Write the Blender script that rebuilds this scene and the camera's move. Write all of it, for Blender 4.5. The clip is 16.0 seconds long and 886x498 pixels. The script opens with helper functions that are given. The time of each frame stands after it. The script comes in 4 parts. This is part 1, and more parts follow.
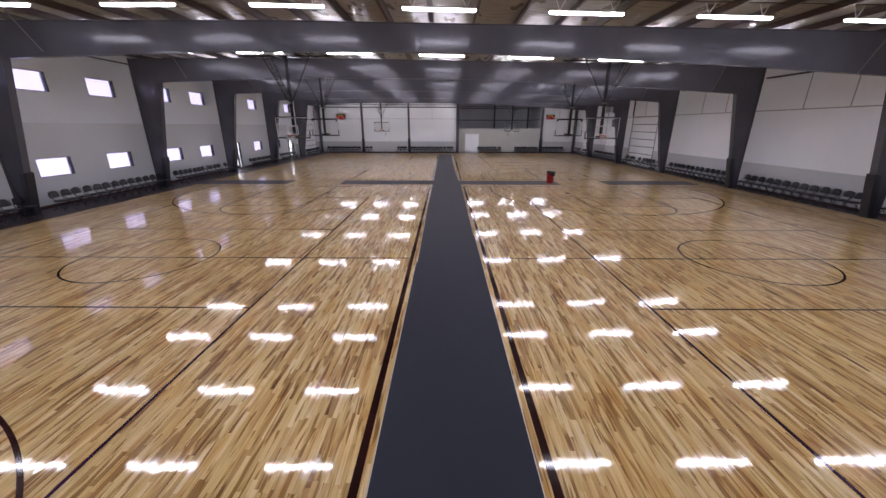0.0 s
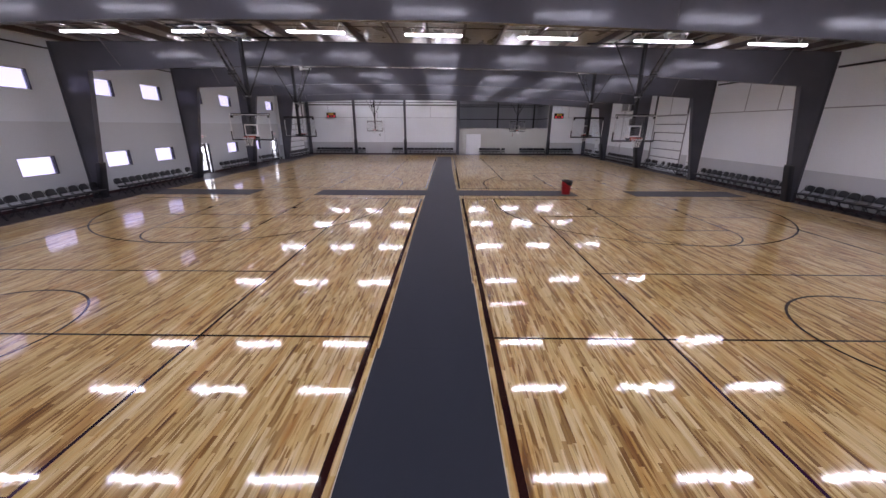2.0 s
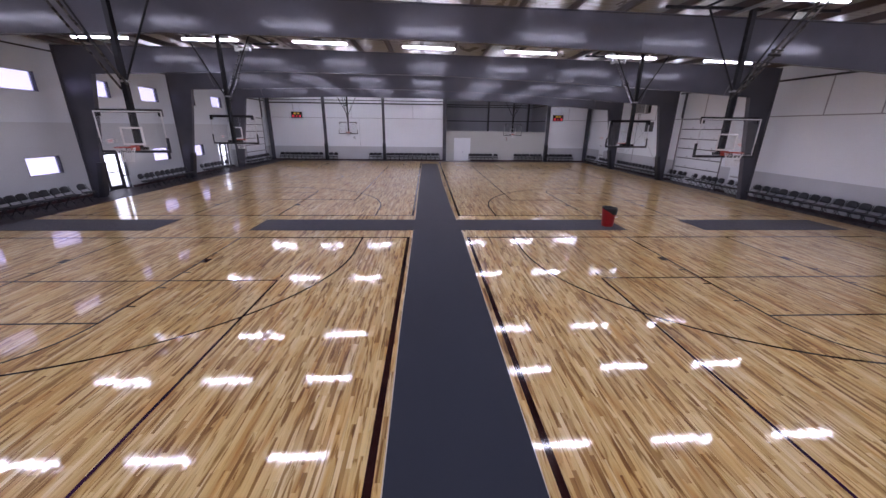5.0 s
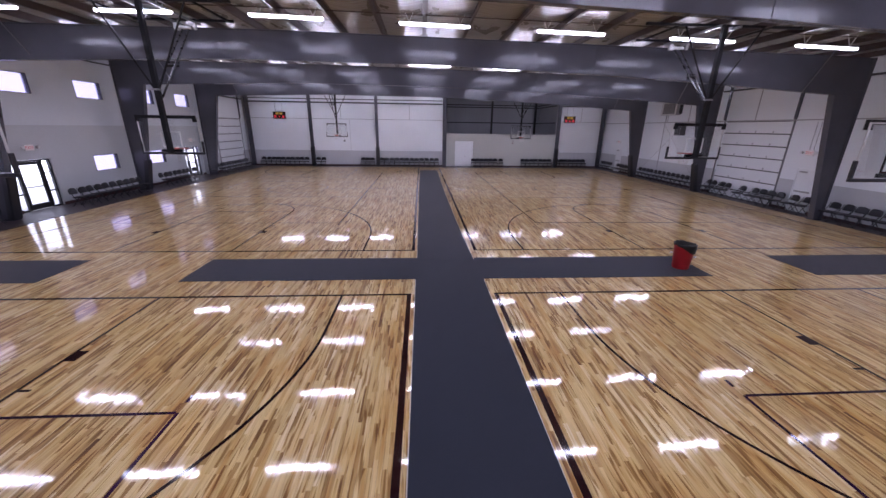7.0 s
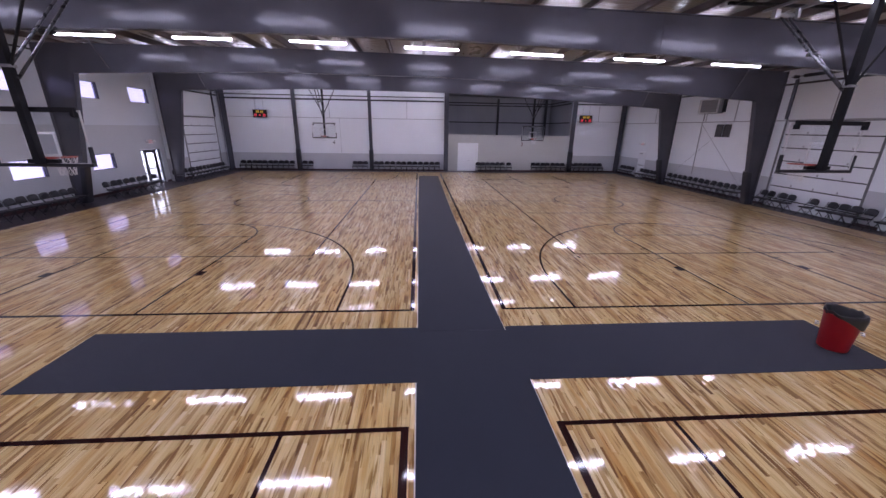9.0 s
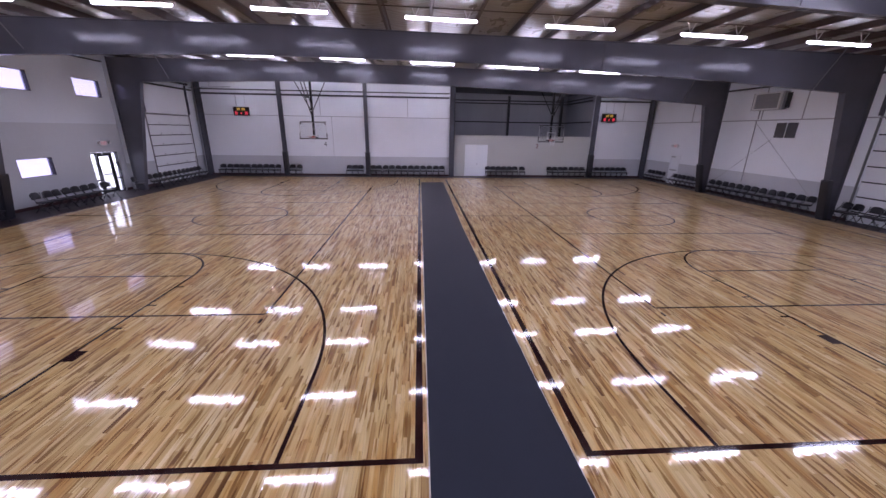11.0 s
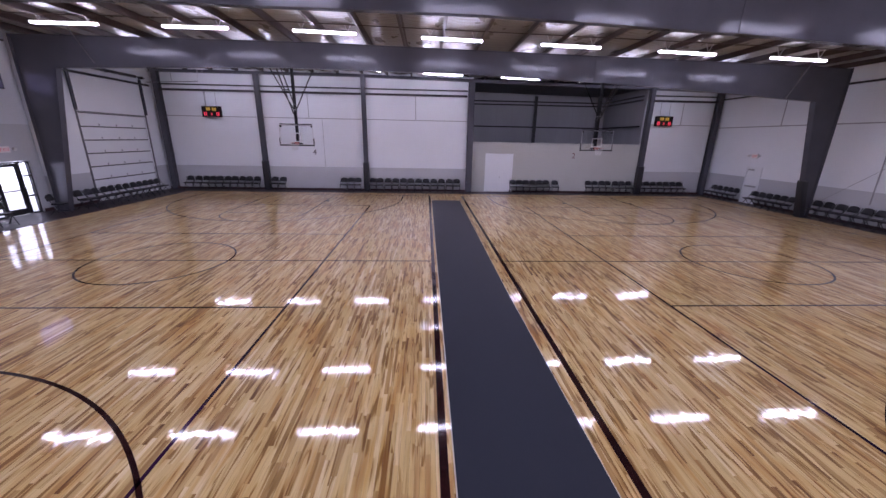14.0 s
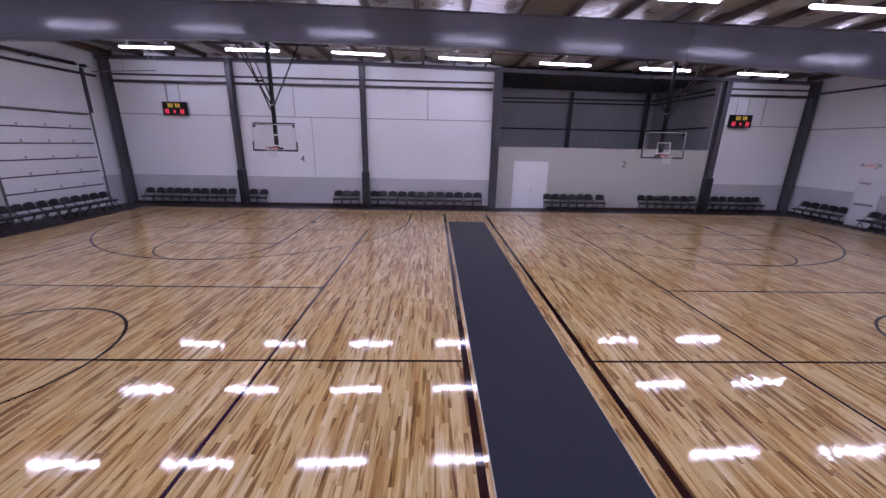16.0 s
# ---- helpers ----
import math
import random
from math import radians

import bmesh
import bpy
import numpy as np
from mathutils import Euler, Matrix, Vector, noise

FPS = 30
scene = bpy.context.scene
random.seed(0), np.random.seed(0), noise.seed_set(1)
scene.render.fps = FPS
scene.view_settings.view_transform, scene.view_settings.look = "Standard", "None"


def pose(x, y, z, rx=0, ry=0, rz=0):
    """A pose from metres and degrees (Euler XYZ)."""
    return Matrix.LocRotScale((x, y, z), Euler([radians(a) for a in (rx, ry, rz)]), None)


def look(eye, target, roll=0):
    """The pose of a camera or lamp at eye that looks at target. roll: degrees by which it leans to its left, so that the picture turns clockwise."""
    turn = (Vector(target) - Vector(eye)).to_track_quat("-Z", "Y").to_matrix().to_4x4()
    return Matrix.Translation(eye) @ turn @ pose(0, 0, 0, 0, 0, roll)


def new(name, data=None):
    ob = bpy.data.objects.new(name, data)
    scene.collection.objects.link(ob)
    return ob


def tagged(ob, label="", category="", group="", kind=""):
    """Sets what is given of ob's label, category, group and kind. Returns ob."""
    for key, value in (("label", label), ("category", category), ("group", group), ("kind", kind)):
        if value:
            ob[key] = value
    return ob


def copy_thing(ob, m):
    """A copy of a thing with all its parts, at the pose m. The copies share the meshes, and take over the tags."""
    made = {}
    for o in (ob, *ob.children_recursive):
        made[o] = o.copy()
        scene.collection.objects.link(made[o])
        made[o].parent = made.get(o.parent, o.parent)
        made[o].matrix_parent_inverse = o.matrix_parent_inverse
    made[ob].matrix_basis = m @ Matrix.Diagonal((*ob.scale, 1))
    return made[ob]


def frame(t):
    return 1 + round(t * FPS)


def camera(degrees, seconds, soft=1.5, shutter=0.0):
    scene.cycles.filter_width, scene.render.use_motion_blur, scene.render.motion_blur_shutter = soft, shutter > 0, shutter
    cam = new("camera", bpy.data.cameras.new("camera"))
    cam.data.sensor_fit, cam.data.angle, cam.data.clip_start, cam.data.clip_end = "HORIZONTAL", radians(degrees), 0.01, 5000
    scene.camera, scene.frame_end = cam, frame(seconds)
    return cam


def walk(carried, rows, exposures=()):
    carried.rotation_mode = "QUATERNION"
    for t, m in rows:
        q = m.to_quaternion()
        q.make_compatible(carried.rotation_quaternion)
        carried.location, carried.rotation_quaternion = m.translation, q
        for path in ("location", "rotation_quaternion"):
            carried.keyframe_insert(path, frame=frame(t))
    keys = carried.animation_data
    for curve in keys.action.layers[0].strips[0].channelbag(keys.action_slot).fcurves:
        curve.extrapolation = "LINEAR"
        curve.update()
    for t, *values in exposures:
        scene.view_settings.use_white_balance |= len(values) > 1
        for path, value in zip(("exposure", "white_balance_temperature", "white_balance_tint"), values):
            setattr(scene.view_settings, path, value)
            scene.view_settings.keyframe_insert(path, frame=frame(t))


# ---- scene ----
cam = camera(101.28, 16.0, 1.5)
PATH = [
    (0, (-0.117, -2.337, 3.558), (-0.127, -0.443, 2.917), 0.07),
    (0.5, (0.064, -1.307, 3.532), (0.055, 0.588, 2.892), 0.13),
    (1, (0.230, -0.256, 3.521), (0.217, 1.639, 2.882), 0.14),
    (1.5, (0.310, 0.773, 3.529), (0.299, 2.667, 2.888), 0.17),
    (2, (0.247, 1.778, 3.550), (0.228, 3.672, 2.907), 0.19),
    (2.5, (0.091, 2.771, 3.565), (0.055, 4.665, 2.923), 0.21),
    (3, (-0.064, 3.776, 3.583), (-0.104, 5.671, 2.944), 0.27),
    (3.5, (-0.197, 4.841, 3.597), (-0.198, 6.737, 2.959), 0.32),
    (4, (-0.302, 5.914, 3.632), (-0.243, 7.808, 2.993), 0.43),
    (4.2, (-0.263, 6.333, 3.633), (-0.191, 8.227, 2.996), 0.45),
    (6.3, (-0.703, 10.801, 3.781), (-0.609, 12.695, 3.144), 0.75),
    (6.5, (-0.701, 11.237, 3.787), (-0.608, 13.131, 3.151), 0.71),
    (7, (-0.739, 12.282, 3.796), (-0.623, 14.176, 3.163), 0.79),
    (7.5, (-0.767, 13.312, 3.797), (-0.621, 15.204, 3.165), 0.82),
    (8, (-0.788, 14.341, 3.794), (-0.642, 16.234, 3.163), 0.86),
    (8.5, (-0.823, 15.388, 3.776), (-0.685, 17.281, 3.146), 0.88),
    (9, (-0.841, 16.410, 3.764), (-0.713, 18.303, 3.134), 0.87),
    (11.5, (-1.009, 21.197, 3.591), (-0.884, 23.095, 2.971), 0.91),
    (12, (-1.016, 22.085, 3.561), (-0.892, 23.984, 2.944), 0.97),
    (12.5, (-1.031, 23.004, 3.526), (-0.911, 24.905, 2.914), 0.99),
    (13, (-1.096, 23.974, 3.481), (-0.983, 25.878, 2.879), 1.00),
    (13.5, (-1.156, 24.996, 3.441), (-1.049, 26.904, 2.850), 1.02),
    (14, (-1.217, 26.071, 3.410), (-1.123, 27.982, 2.829), 1.06),
    (14.5, (-1.289, 27.167, 3.385), (-1.208, 29.081, 2.811), 1.14),
    (15, (-1.356, 28.345, 3.366), (-1.287, 30.261, 2.798), 1.18),
    (15.5, (-1.460, 29.643, 3.347), (-1.398, 31.562, 2.786), 1.18),
    (16, (-1.548, 31.012, 3.329), (-1.493, 32.932, 2.773), 1.15),
]
# the picture cools a little on the way
GRADE = [(0.0, -0.40, 6420, 15), (3.5, -0.39, 6120, 19), (7.0, -0.41, 5820, 24), (9.0, -0.43, 5800, 27), (12.5, -0.40, 5880, 28), (16.0, -0.40, 5750, 31)]
walk(cam, [(t, look(eye, target, roll)) for t, eye, target, roll in PATH], GRADE)

# ---- world and light ----
world = bpy.data.worlds.new("world")
scene.world = world
world.use_nodes = True
wt = world.node_tree
sky = wt.nodes.new("ShaderNodeTexSky")
sky.sky_type = "NISHITA"
sky.sun_disc = False
sky.sun_elevation = radians(44)
sky.sun_rotation = radians(169)
wt.links.new(sky.outputs[0], wt.nodes["Background"].inputs[0])
wt.nodes["Background"].inputs[1].default_value = 0.1
sun = new("sun", bpy.data.lights.new("sun", "SUN"))
sun.data.energy, sun.data.angle, sun.data.color = 4.5, radians(0.6), (1, 0.97, 0.93)
sun.matrix_world = look((8, -40, 40), (0, 0, 0))
TUBE_GLOW = 49.0
OUTSIDE_GLOW = 3.2


# ---- materials ----
class Mat:
    """A node material under construction."""

    def __init__(self, name, rough=0.5, metal=0.0, spec=0.5):
        self.m = bpy.data.materials.new(name)
        self.m.use_nodes = True
        self.t = self.m.node_tree
        self.b = self.t.nodes["Principled BSDF"]
        self.b.inputs["Roughness"].default_value = rough
        self.b.inputs["Metallic"].default_value = metal
        self.b.inputs["Specular IOR Level"].default_value = spec
        self.co = self.t.nodes.new("ShaderNodeTexCoord")
        self.geo = self.t.nodes.new("ShaderNodeNewGeometry")

    def node(self, kind, **values):
        n = self.t.nodes.new(kind)
        for k, v in values.items():
            n.inputs[k.replace("_", " ")].default_value = v
        return n

    def link(self, a, b):
        self.t.links.new(a, b)

    def noise(self, scale, stretch=(1, 1, 1), detail=3.0, world_space=True):
        mp = self.t.nodes.new("ShaderNodeMapping")
        mp.inputs["Scale"].default_value = stretch
        self.link(self.geo.outputs["Position"] if world_space else self.co.outputs["Object"], mp.inputs["Vector"])
        n = self.node("ShaderNodeTexNoise", Scale=scale, Detail=detail)
        self.link(mp.outputs[0], n.inputs["Vector"])
        return n.outputs["Fac"]

    def ramp(self, fac, stops):
        r = self.t.nodes.new("ShaderNodeValToRGB")
        e = r.color_ramp.elements
        while len(e) < len(stops):
            e.new(0.5)
        for el, (p, c) in zip(e, stops):
            el.position, el.color = p, (*c, 1)
        self.link(fac, r.inputs[0])
        return r.outputs[0]

    def mix(self, a, b, fac, mode="MIX"):
        n = self.t.nodes.new("ShaderNodeMix")
        n.data_type, n.blend_type = "RGBA", mode
        for sock, v in ((n.inputs[6], a), (n.inputs[7], b), (n.inputs[0], fac)):
            if isinstance(v, (float, int)):
                sock.default_value = v
            elif isinstance(v, tuple):
                sock.default_value = (*v, 1)
            else:
                self.link(v, sock)
        return n.outputs[2]

    def math(self, op, a, b=0.0):
        n = self.t.nodes.new("ShaderNodeMath")
        n.operation = op
        for sock, v in ((n.inputs[0], a), (n.inputs[1], b)):
            if isinstance(v, (float, int)):
                sock.default_value = v
            else:
                self.link(v, sock)
        return n.outputs[0]

    def spread(self, fac, lo, hi):
        n = self.t.nodes.new("ShaderNodeMapRange")
        n.inputs["To Min"].default_value, n.inputs["To Max"].default_value = lo, hi
        self.link(fac, n.inputs["Value"])
        return n.outputs[0]

    def colour(self, c):
        if isinstance(c, tuple):
            self.b.inputs["Base Color"].default_value = (*c, 1)
        else:
            self.link(c, self.b.inputs["Base Color"])
        return self

    def bump(self, fac, strength, distance=0.01, coat=False):
        n = self.node("ShaderNodeBump", Strength=strength, Distance=distance)
        self.link(fac, n.inputs["Height"])
        self.link(n.outputs[0], self.b.inputs["Normal"])
        if coat:
            self.link(n.outputs[0], self.b.inputs["Coat Normal"])
        return self

    def rough(self, fac, lo, hi):
        self.link(self.spread(fac, lo, hi), self.b.inputs["Roughness"])
        return self


def painted(name, base, rough=0.55, mottle=0.12, scale=1.2, metal=0.0, bump=0.05, streak=(1, 1, 1), spec=0.5):
    """Paint or coated sheet with broad mottling, fine grain and slightly uneven gloss."""
    k = Mat(name, rough, metal, spec)
    broad = k.noise(scale, streak, 4)
    fine = k.noise(scale * 40, (1, 1, 1), 2)
    lo = tuple(c * (1 - mottle) for c in base)
    hi = tuple(min(1, c * (1 + mottle)) for c in base)
    col = k.mix(lo, hi, broad)
    k.colour(k.mix(col, k.mix((0.92, 0.92, 0.92), (1.06, 1.06, 1.06), fine), 1.0, "MULTIPLY"))
    k.rough(broad, max(0.02, rough - 0.08), min(1, rough + 0.08))
    k.bump(fine, bump, 0.004)
    return k.m


def plain(name, base, rough=0.5, metal=0.0):
    k = Mat(name, rough, metal)
    n = k.noise(9, (1, 1, 1), 3)
    k.colour(k.mix(tuple(c * 0.86 for c in base), tuple(min(1, c * 1.1) for c in base), n))
    return k.m


def wood_floor():
    k = Mat("maple_floor", 0.30, 0.0, 0.22)
    ob = k.t.nodes.new("ShaderNodeObjectInfo")
    r = k.math("FRACT", k.math("ADD", k.geo.outputs["Random Per Island"], ob.outputs["Random"]))
    tone = k.ramp(r, [(0.0, (0.365, 0.204, 0.058)), (0.06, (0.464, 0.284, 0.088)), (0.14, (0.602, 0.398, 0.149)), (0.30, (0.690, 0.490, 0.196)),
                      (0.62, (0.759, 0.557, 0.240)), (0.85, (0.809, 0.622, 0.298)), (1.0, (0.868, 0.706, 0.397))])
    # heartwood streaks inside the boards, shifted board by board
    shift = k.t.nodes.new("ShaderNodeCombineXYZ")
    k.link(k.math("MULTIPLY", r, 37.0), shift.inputs[2])
    add = k.t.nodes.new("ShaderNodeVectorMath")
    k.link(k.geo.outputs["Position"], add.inputs[0])
    k.link(shift.outputs[0], add.inputs[1])

    def along(scale, stretch, distort):
        mp = k.t.nodes.new("ShaderNodeMapping")
        mp.inputs["Scale"].default_value = (1, stretch, 1)
        k.link(add.outputs[0], mp.inputs["Vector"])
        n = k.node("ShaderNodeTexNoise", Scale=scale, Detail=2.0, Distortion=distort)
        k.link(mp.outputs[0], n.inputs["Vector"])
        return n.outputs["Fac"]
    heart = along(14.0, 0.085, 0.6)
    vein = along(42.0, 0.035, 0.3)
    grain = k.noise(60, (1, 0.03, 1), 5)
    patch = k.noise(2.2, (1, 0.35, 1), 3)
    band = k.noise(7.0, (1, 0.1, 1), 2)
    worn = k.noise(0.35, (1, 1, 1), 3)
    c = k.mix(tone, k.ramp(heart, [(0.29, (0.37, 0.26, 0.14)), (0.385, (0.49, 0.375, 0.215)), (0.435, (0.86, 0.80, 0.68)), (0.48, (1, 1, 1))]), 1.0, "MULTIPLY")
    c = k.mix(c, k.ramp(vein, [(0.30, (0.46, 0.34, 0.22)), (0.40, (0.82, 0.75, 0.66)), (0.46, (1, 1, 1))]), 0.4, "MULTIPLY")
    c = k.mix(c, k.ramp(grain, [(0.35, (0.82, 0.78, 0.71)), (0.55, (1, 1, 1))]), 0.6, "MULTIPLY")
    c = k.mix(c, k.ramp(band, [(0.34, (0.86, 0.71, 0.50)), (0.47, (1, 1, 1)), (0.66, (1.05, 1.06, 1.08))]), 1.0, "MULTIPLY")
    c = k.mix(c, k.ramp(patch, [(0.32, (0.93, 0.82, 0.66)), (0.5, (1, 1, 1)), (0.68, (1.0, 1.02, 1.08))]), 1.0, "MULTIPLY")
    c = k.mix(c, k.ramp(worn, [(0.3, (0.92, 0.90, 0.88)), (0.7, (1.04, 1.04, 1.04))]), 1.0, "MULTIPLY")
    k.colour(c)
    # each board lies a fraction of a degree off level, and the varnish has fine drag marks along it
    lean = k.t.nodes.new("ShaderNodeCombineXYZ")
    drag = k.math("SUBTRACT", k.noise(110, (1, 0.012, 1), 2), 0.5)
    for i, (f, board, fine) in enumerate(((7.31, 0.0022, 0.008), (13.77, 0.0018, 0.022))):
        tip = k.math("MULTIPLY", k.math("SUBTRACT", k.math("FRACT", k.math("MULTIPLY", r, f)), 0.5), board)
        k.link(k.math("ADD", tip, k.math("MULTIPLY", drag, fine)), lean.inputs[i])
    bump = k.node("ShaderNodeBump", Strength=0.035, Distance=0.004)
    k.link(k.noise(5, (1, 0.12, 1), 2), bump.inputs["Height"])
    tip = k.t.nodes.new("ShaderNodeVectorMath")
    k.link(bump.outputs[0], tip.inputs[0])
    k.link(lean.outputs[0], tip.inputs[1])
    unit = k.t.nodes.new("ShaderNodeVectorMath")
    unit.operation = "NORMALIZE"
    k.link(tip.outputs[0], unit.inputs[0])
    k.link(unit.outputs[0], k.b.inputs["Normal"])
    k.link(unit.outputs[0], k.b.inputs["Coat Normal"])
    k.b.inputs["Coat Weight"].default_value = 0.82
    k.link(k.spread(k.math("FRACT", k.math("MULTIPLY", r, 23.1)), 0.03, 0.085), k.b.inputs["Coat Roughness"])
    k.b.inputs["Coat IOR"].default_value = 1.95
    return k.m


def carpet_mat():
    k = Mat("ribbed_runner", 0.9, 0, 0.2)
    fine = k.noise(260, (1, 1, 1), 2)
    broad = k.noise(0.7, (1, 0.3, 1), 4)
    k.colour(k.mix(k.mix((0.0225, 0.0265, 0.039), (0.0335, 0.0375, 0.053), broad), k.mix((0.8, 0.8, 0.8), (1.2, 1.2, 1.2), fine), 1.0, "MULTIPLY"))
    k.bump(fine, 0.4, 0.004)
    k.b.inputs["Sheen Weight"].default_value = 0.34
    k.b.inputs["Sheen Roughness"].default_value = 0.4
    k.b.inputs["Sheen Tint"].default_value = (0.56, 0.50, 0.46, 1)
    return k.m


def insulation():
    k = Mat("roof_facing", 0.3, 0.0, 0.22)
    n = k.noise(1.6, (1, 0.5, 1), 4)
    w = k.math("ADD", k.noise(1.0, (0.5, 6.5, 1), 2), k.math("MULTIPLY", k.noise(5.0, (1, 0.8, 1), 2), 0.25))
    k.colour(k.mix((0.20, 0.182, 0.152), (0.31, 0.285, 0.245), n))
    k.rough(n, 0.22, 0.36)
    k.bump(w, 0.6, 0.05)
    return k.m


def steel():
    k = Mat("grey_steel", 0.25, 0.04, 0.24)
    n = k.noise(0.8, (1, 1, 1), 4)
    f = k.noise(22, (1, 1, 1), 3)
    k.colour(k.mix((0.070, 0.070, 0.084), (0.116, 0.116, 0.135), n))
    k.rough(n, 0.13, 0.22)
    k.bump(k.noise(1.7, (1, 1, 1.4), 3), 0.12, 0.03)
    return k.m


def glass(name="clear_glass", tint=(1, 1, 1), rough=0.0):
    k = Mat(name, rough)
    k.colour(tint)
    k.b.inputs["Transmission Weight"].default_value = 1.0
    k.b.inputs["IOR"].default_value = 1.45
    return k.m


def glow(name, colour, strength, base=0.8):
    k = Mat(name, 0.4)
    k.colour((base, base, base))
    k.b.inputs["Emission Color"].default_value = (*colour, 1)
    k.b.inputs["Emission Strength"].default_value = strength
    return k.m


M_FLOOR = wood_floor()
M_RUNNER = carpet_mat()
M_LINE = plain("court_line_paint", (0.026, 0.0075, 0.008), 0.06)
M_THIN = plain("thin_line_paint", (0.034, 0.010, 0.036), 0.06)
M_SUBFLOOR = painted("sealed_concrete", (0.018, 0.008, 0.011), 0.5, 0.25, 0.9)
M_STEEL = steel()
M_PURLIN = painted("primed_purlin", (0.070, 0.048, 0.041), 0.5, 0.2, 2)
M_ROOF = insulation()
M_WHITE = painted("white_wall_sheet", (0.82, 0.845, 0.88), 0.42, 0.05, 0.5)
M_WAIN = painted("grey_wainscot", (0.53, 0.54, 0.567), 0.5, 0.06, 0.7)
M_UPPER = painted("off_white_plaster", (0.68, 0.71, 0.755), 0.6, 0.04, 0.6)
M_LOWER = painted("grey_plaster", (0.555, 0.57, 0.595), 0.7, 0.05, 0.6)
M_TAN = painted("tan_plaster", (0.50, 0.505, 0.48), 0.65, 0.04, 0.5)
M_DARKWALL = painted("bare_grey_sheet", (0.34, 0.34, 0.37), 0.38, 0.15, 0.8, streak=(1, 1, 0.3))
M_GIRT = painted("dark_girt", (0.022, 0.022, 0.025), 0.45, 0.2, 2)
M_SEAM = painted("grey_joint_tape", (0.36, 0.36, 0.38), 0.5, 0.1, 3)
M_PAD = painted("black_vinyl_pad", (0.016, 0.016, 0.022), 0.45, 0.2, 6)
M_BLACK = painted("black_enamel", (0.008, 0.008, 0.010), 0.55, 0.2, 8, spec=0.25)
M_CHAIR = painted("black_chair_vinyl", (0.014, 0.014, 0.018), 0.45, 0.25, 8)
M_VENT = painted("dark_vent_enamel", (0.095, 0.093, 0.10), 0.5, 0.15, 8)
M_CASE = painted("grey_unit_casing", (0.31, 0.31, 0.325), 0.5, 0.1, 4)
M_CHAIRLEG = painted("dark_grey_chair_tube", (0.042, 0.042, 0.048), 0.4, 0.15, 8, metal=0.3)
M_TUBE = painted("grey_tube_steel", (0.17, 0.17, 0.18), 0.35, 0.15, 8, metal=0.6)
M_SILVER = painted("galvanised_tube", (0.42, 0.42, 0.43), 0.35, 0.1, 8, metal=0.8)
M_PALE = painted("pale_aluminium", (0.66, 0.66, 0.67), 0.35, 0.08, 8)
M_DARKTUBE = painted("dark_steel_tube", (0.07, 0.07, 0.075), 0.28, 0.15, 8, metal=0.6)
M_WHITEFRAME = plain("white_enamel", (0.75, 0.75, 0.75), 0.35)
M_ORANGE = plain("orange_rim_enamel", (0.44, 0.07, 0.045), 0.4)
M_NET = plain("white_net_cord", (0.72, 0.72, 0.72), 0.8)
M_DOOR = painted("white_door_paint", (0.81, 0.83, 0.86), 0.42, 0.03, 1)
M_OHD = painted("white_sectional_steel", (0.81, 0.83, 0.86), 0.4, 0.04, 1)
M_GAP = plain("dark_rubber_seal", (0.035, 0.035, 0.04), 0.7)
M_RED = painted("red_plastic", (0.36, 0.014, 0.018), 0.4, 0.12, 5)
M_LINER = plain("black_bag_film", (0.008, 0.008, 0.009), 0.45)
M_BASE = painted("maroon_base_strip", (0.055, 0.022, 0.024), 0.5, 0.2, 3)
M_ALU = painted("dark_bronze_frame", (0.035, 0.035, 0.04), 0.35, 0.1, 5, metal=0.3)
M_TAPE = painted("pale_mat_tape", (0.66, 0.60, 0.50), 0.25, 0.15, 4)
M_GLASS = glass()
M_FILM = glass("window_film_glass", (0.375, 0.342, 0.495))
M_BOARD = glass("backboard_glass", (0.97, 0.98, 0.98))
M_LAMP = glow("lamp_diffuser", (0.90, 0.885, 1.0), TUBE_GLOW)
M_OUT = glow("bright_outdoors", (0.90, 0.90, 1.0), OUTSIDE_GLOW)
M_YELLOW = glow("yellow_digits", (0.95, 0.62, 0.05), 0.55, 0.04)
M_LEDRED = glow("red_digits", (1.0, 0.05, 0.09), 1.1, 0.04)
M_EXIT = glow("red_exit_letters", (1.0, 0.14, 0.16), 0.55, 0.1)
M_LENS = glow("pink_sign_lens", (1.0, 0.55, 0.57), 0.09)
M_INK2 = plain("maroon_stencil_ink", (0.16, 0.03, 0.035), 0.6)
M_INK = plain("dark_stencil_ink", (0.05, 0.05, 0.055), 0.6)


# ---- mesh helpers ----
def quad_box(bm, x0, x1, y0, y1, z0, z1, bevel=0.0):
    v = [bm.verts.new((x, y, z)) for z in (z0, z1) for y in (y0, y1) for x in (x0, x1)]
    fs = [bm.faces.new([v[i] for i in f]) for f in ((0, 2, 3, 1), (4, 5, 7, 6), (0, 1, 5, 4), (2, 6, 7, 3), (0, 4, 6, 2), (1, 3, 7, 5))]
    if bevel:
        edges = list({e for f in fs for e in f.edges})
        bmesh.ops.bevel(bm, geom=edges, offset=bevel, segments=2, profile=0.5, affect="EDGES")
    return fs


def box(x0, x1, y0, y1, z0, z1, bevel=0.0):
    bm = bmesh.new()
    quad_box(bm, x0, x1, y0, y1, z0, z1, bevel)
    return bm


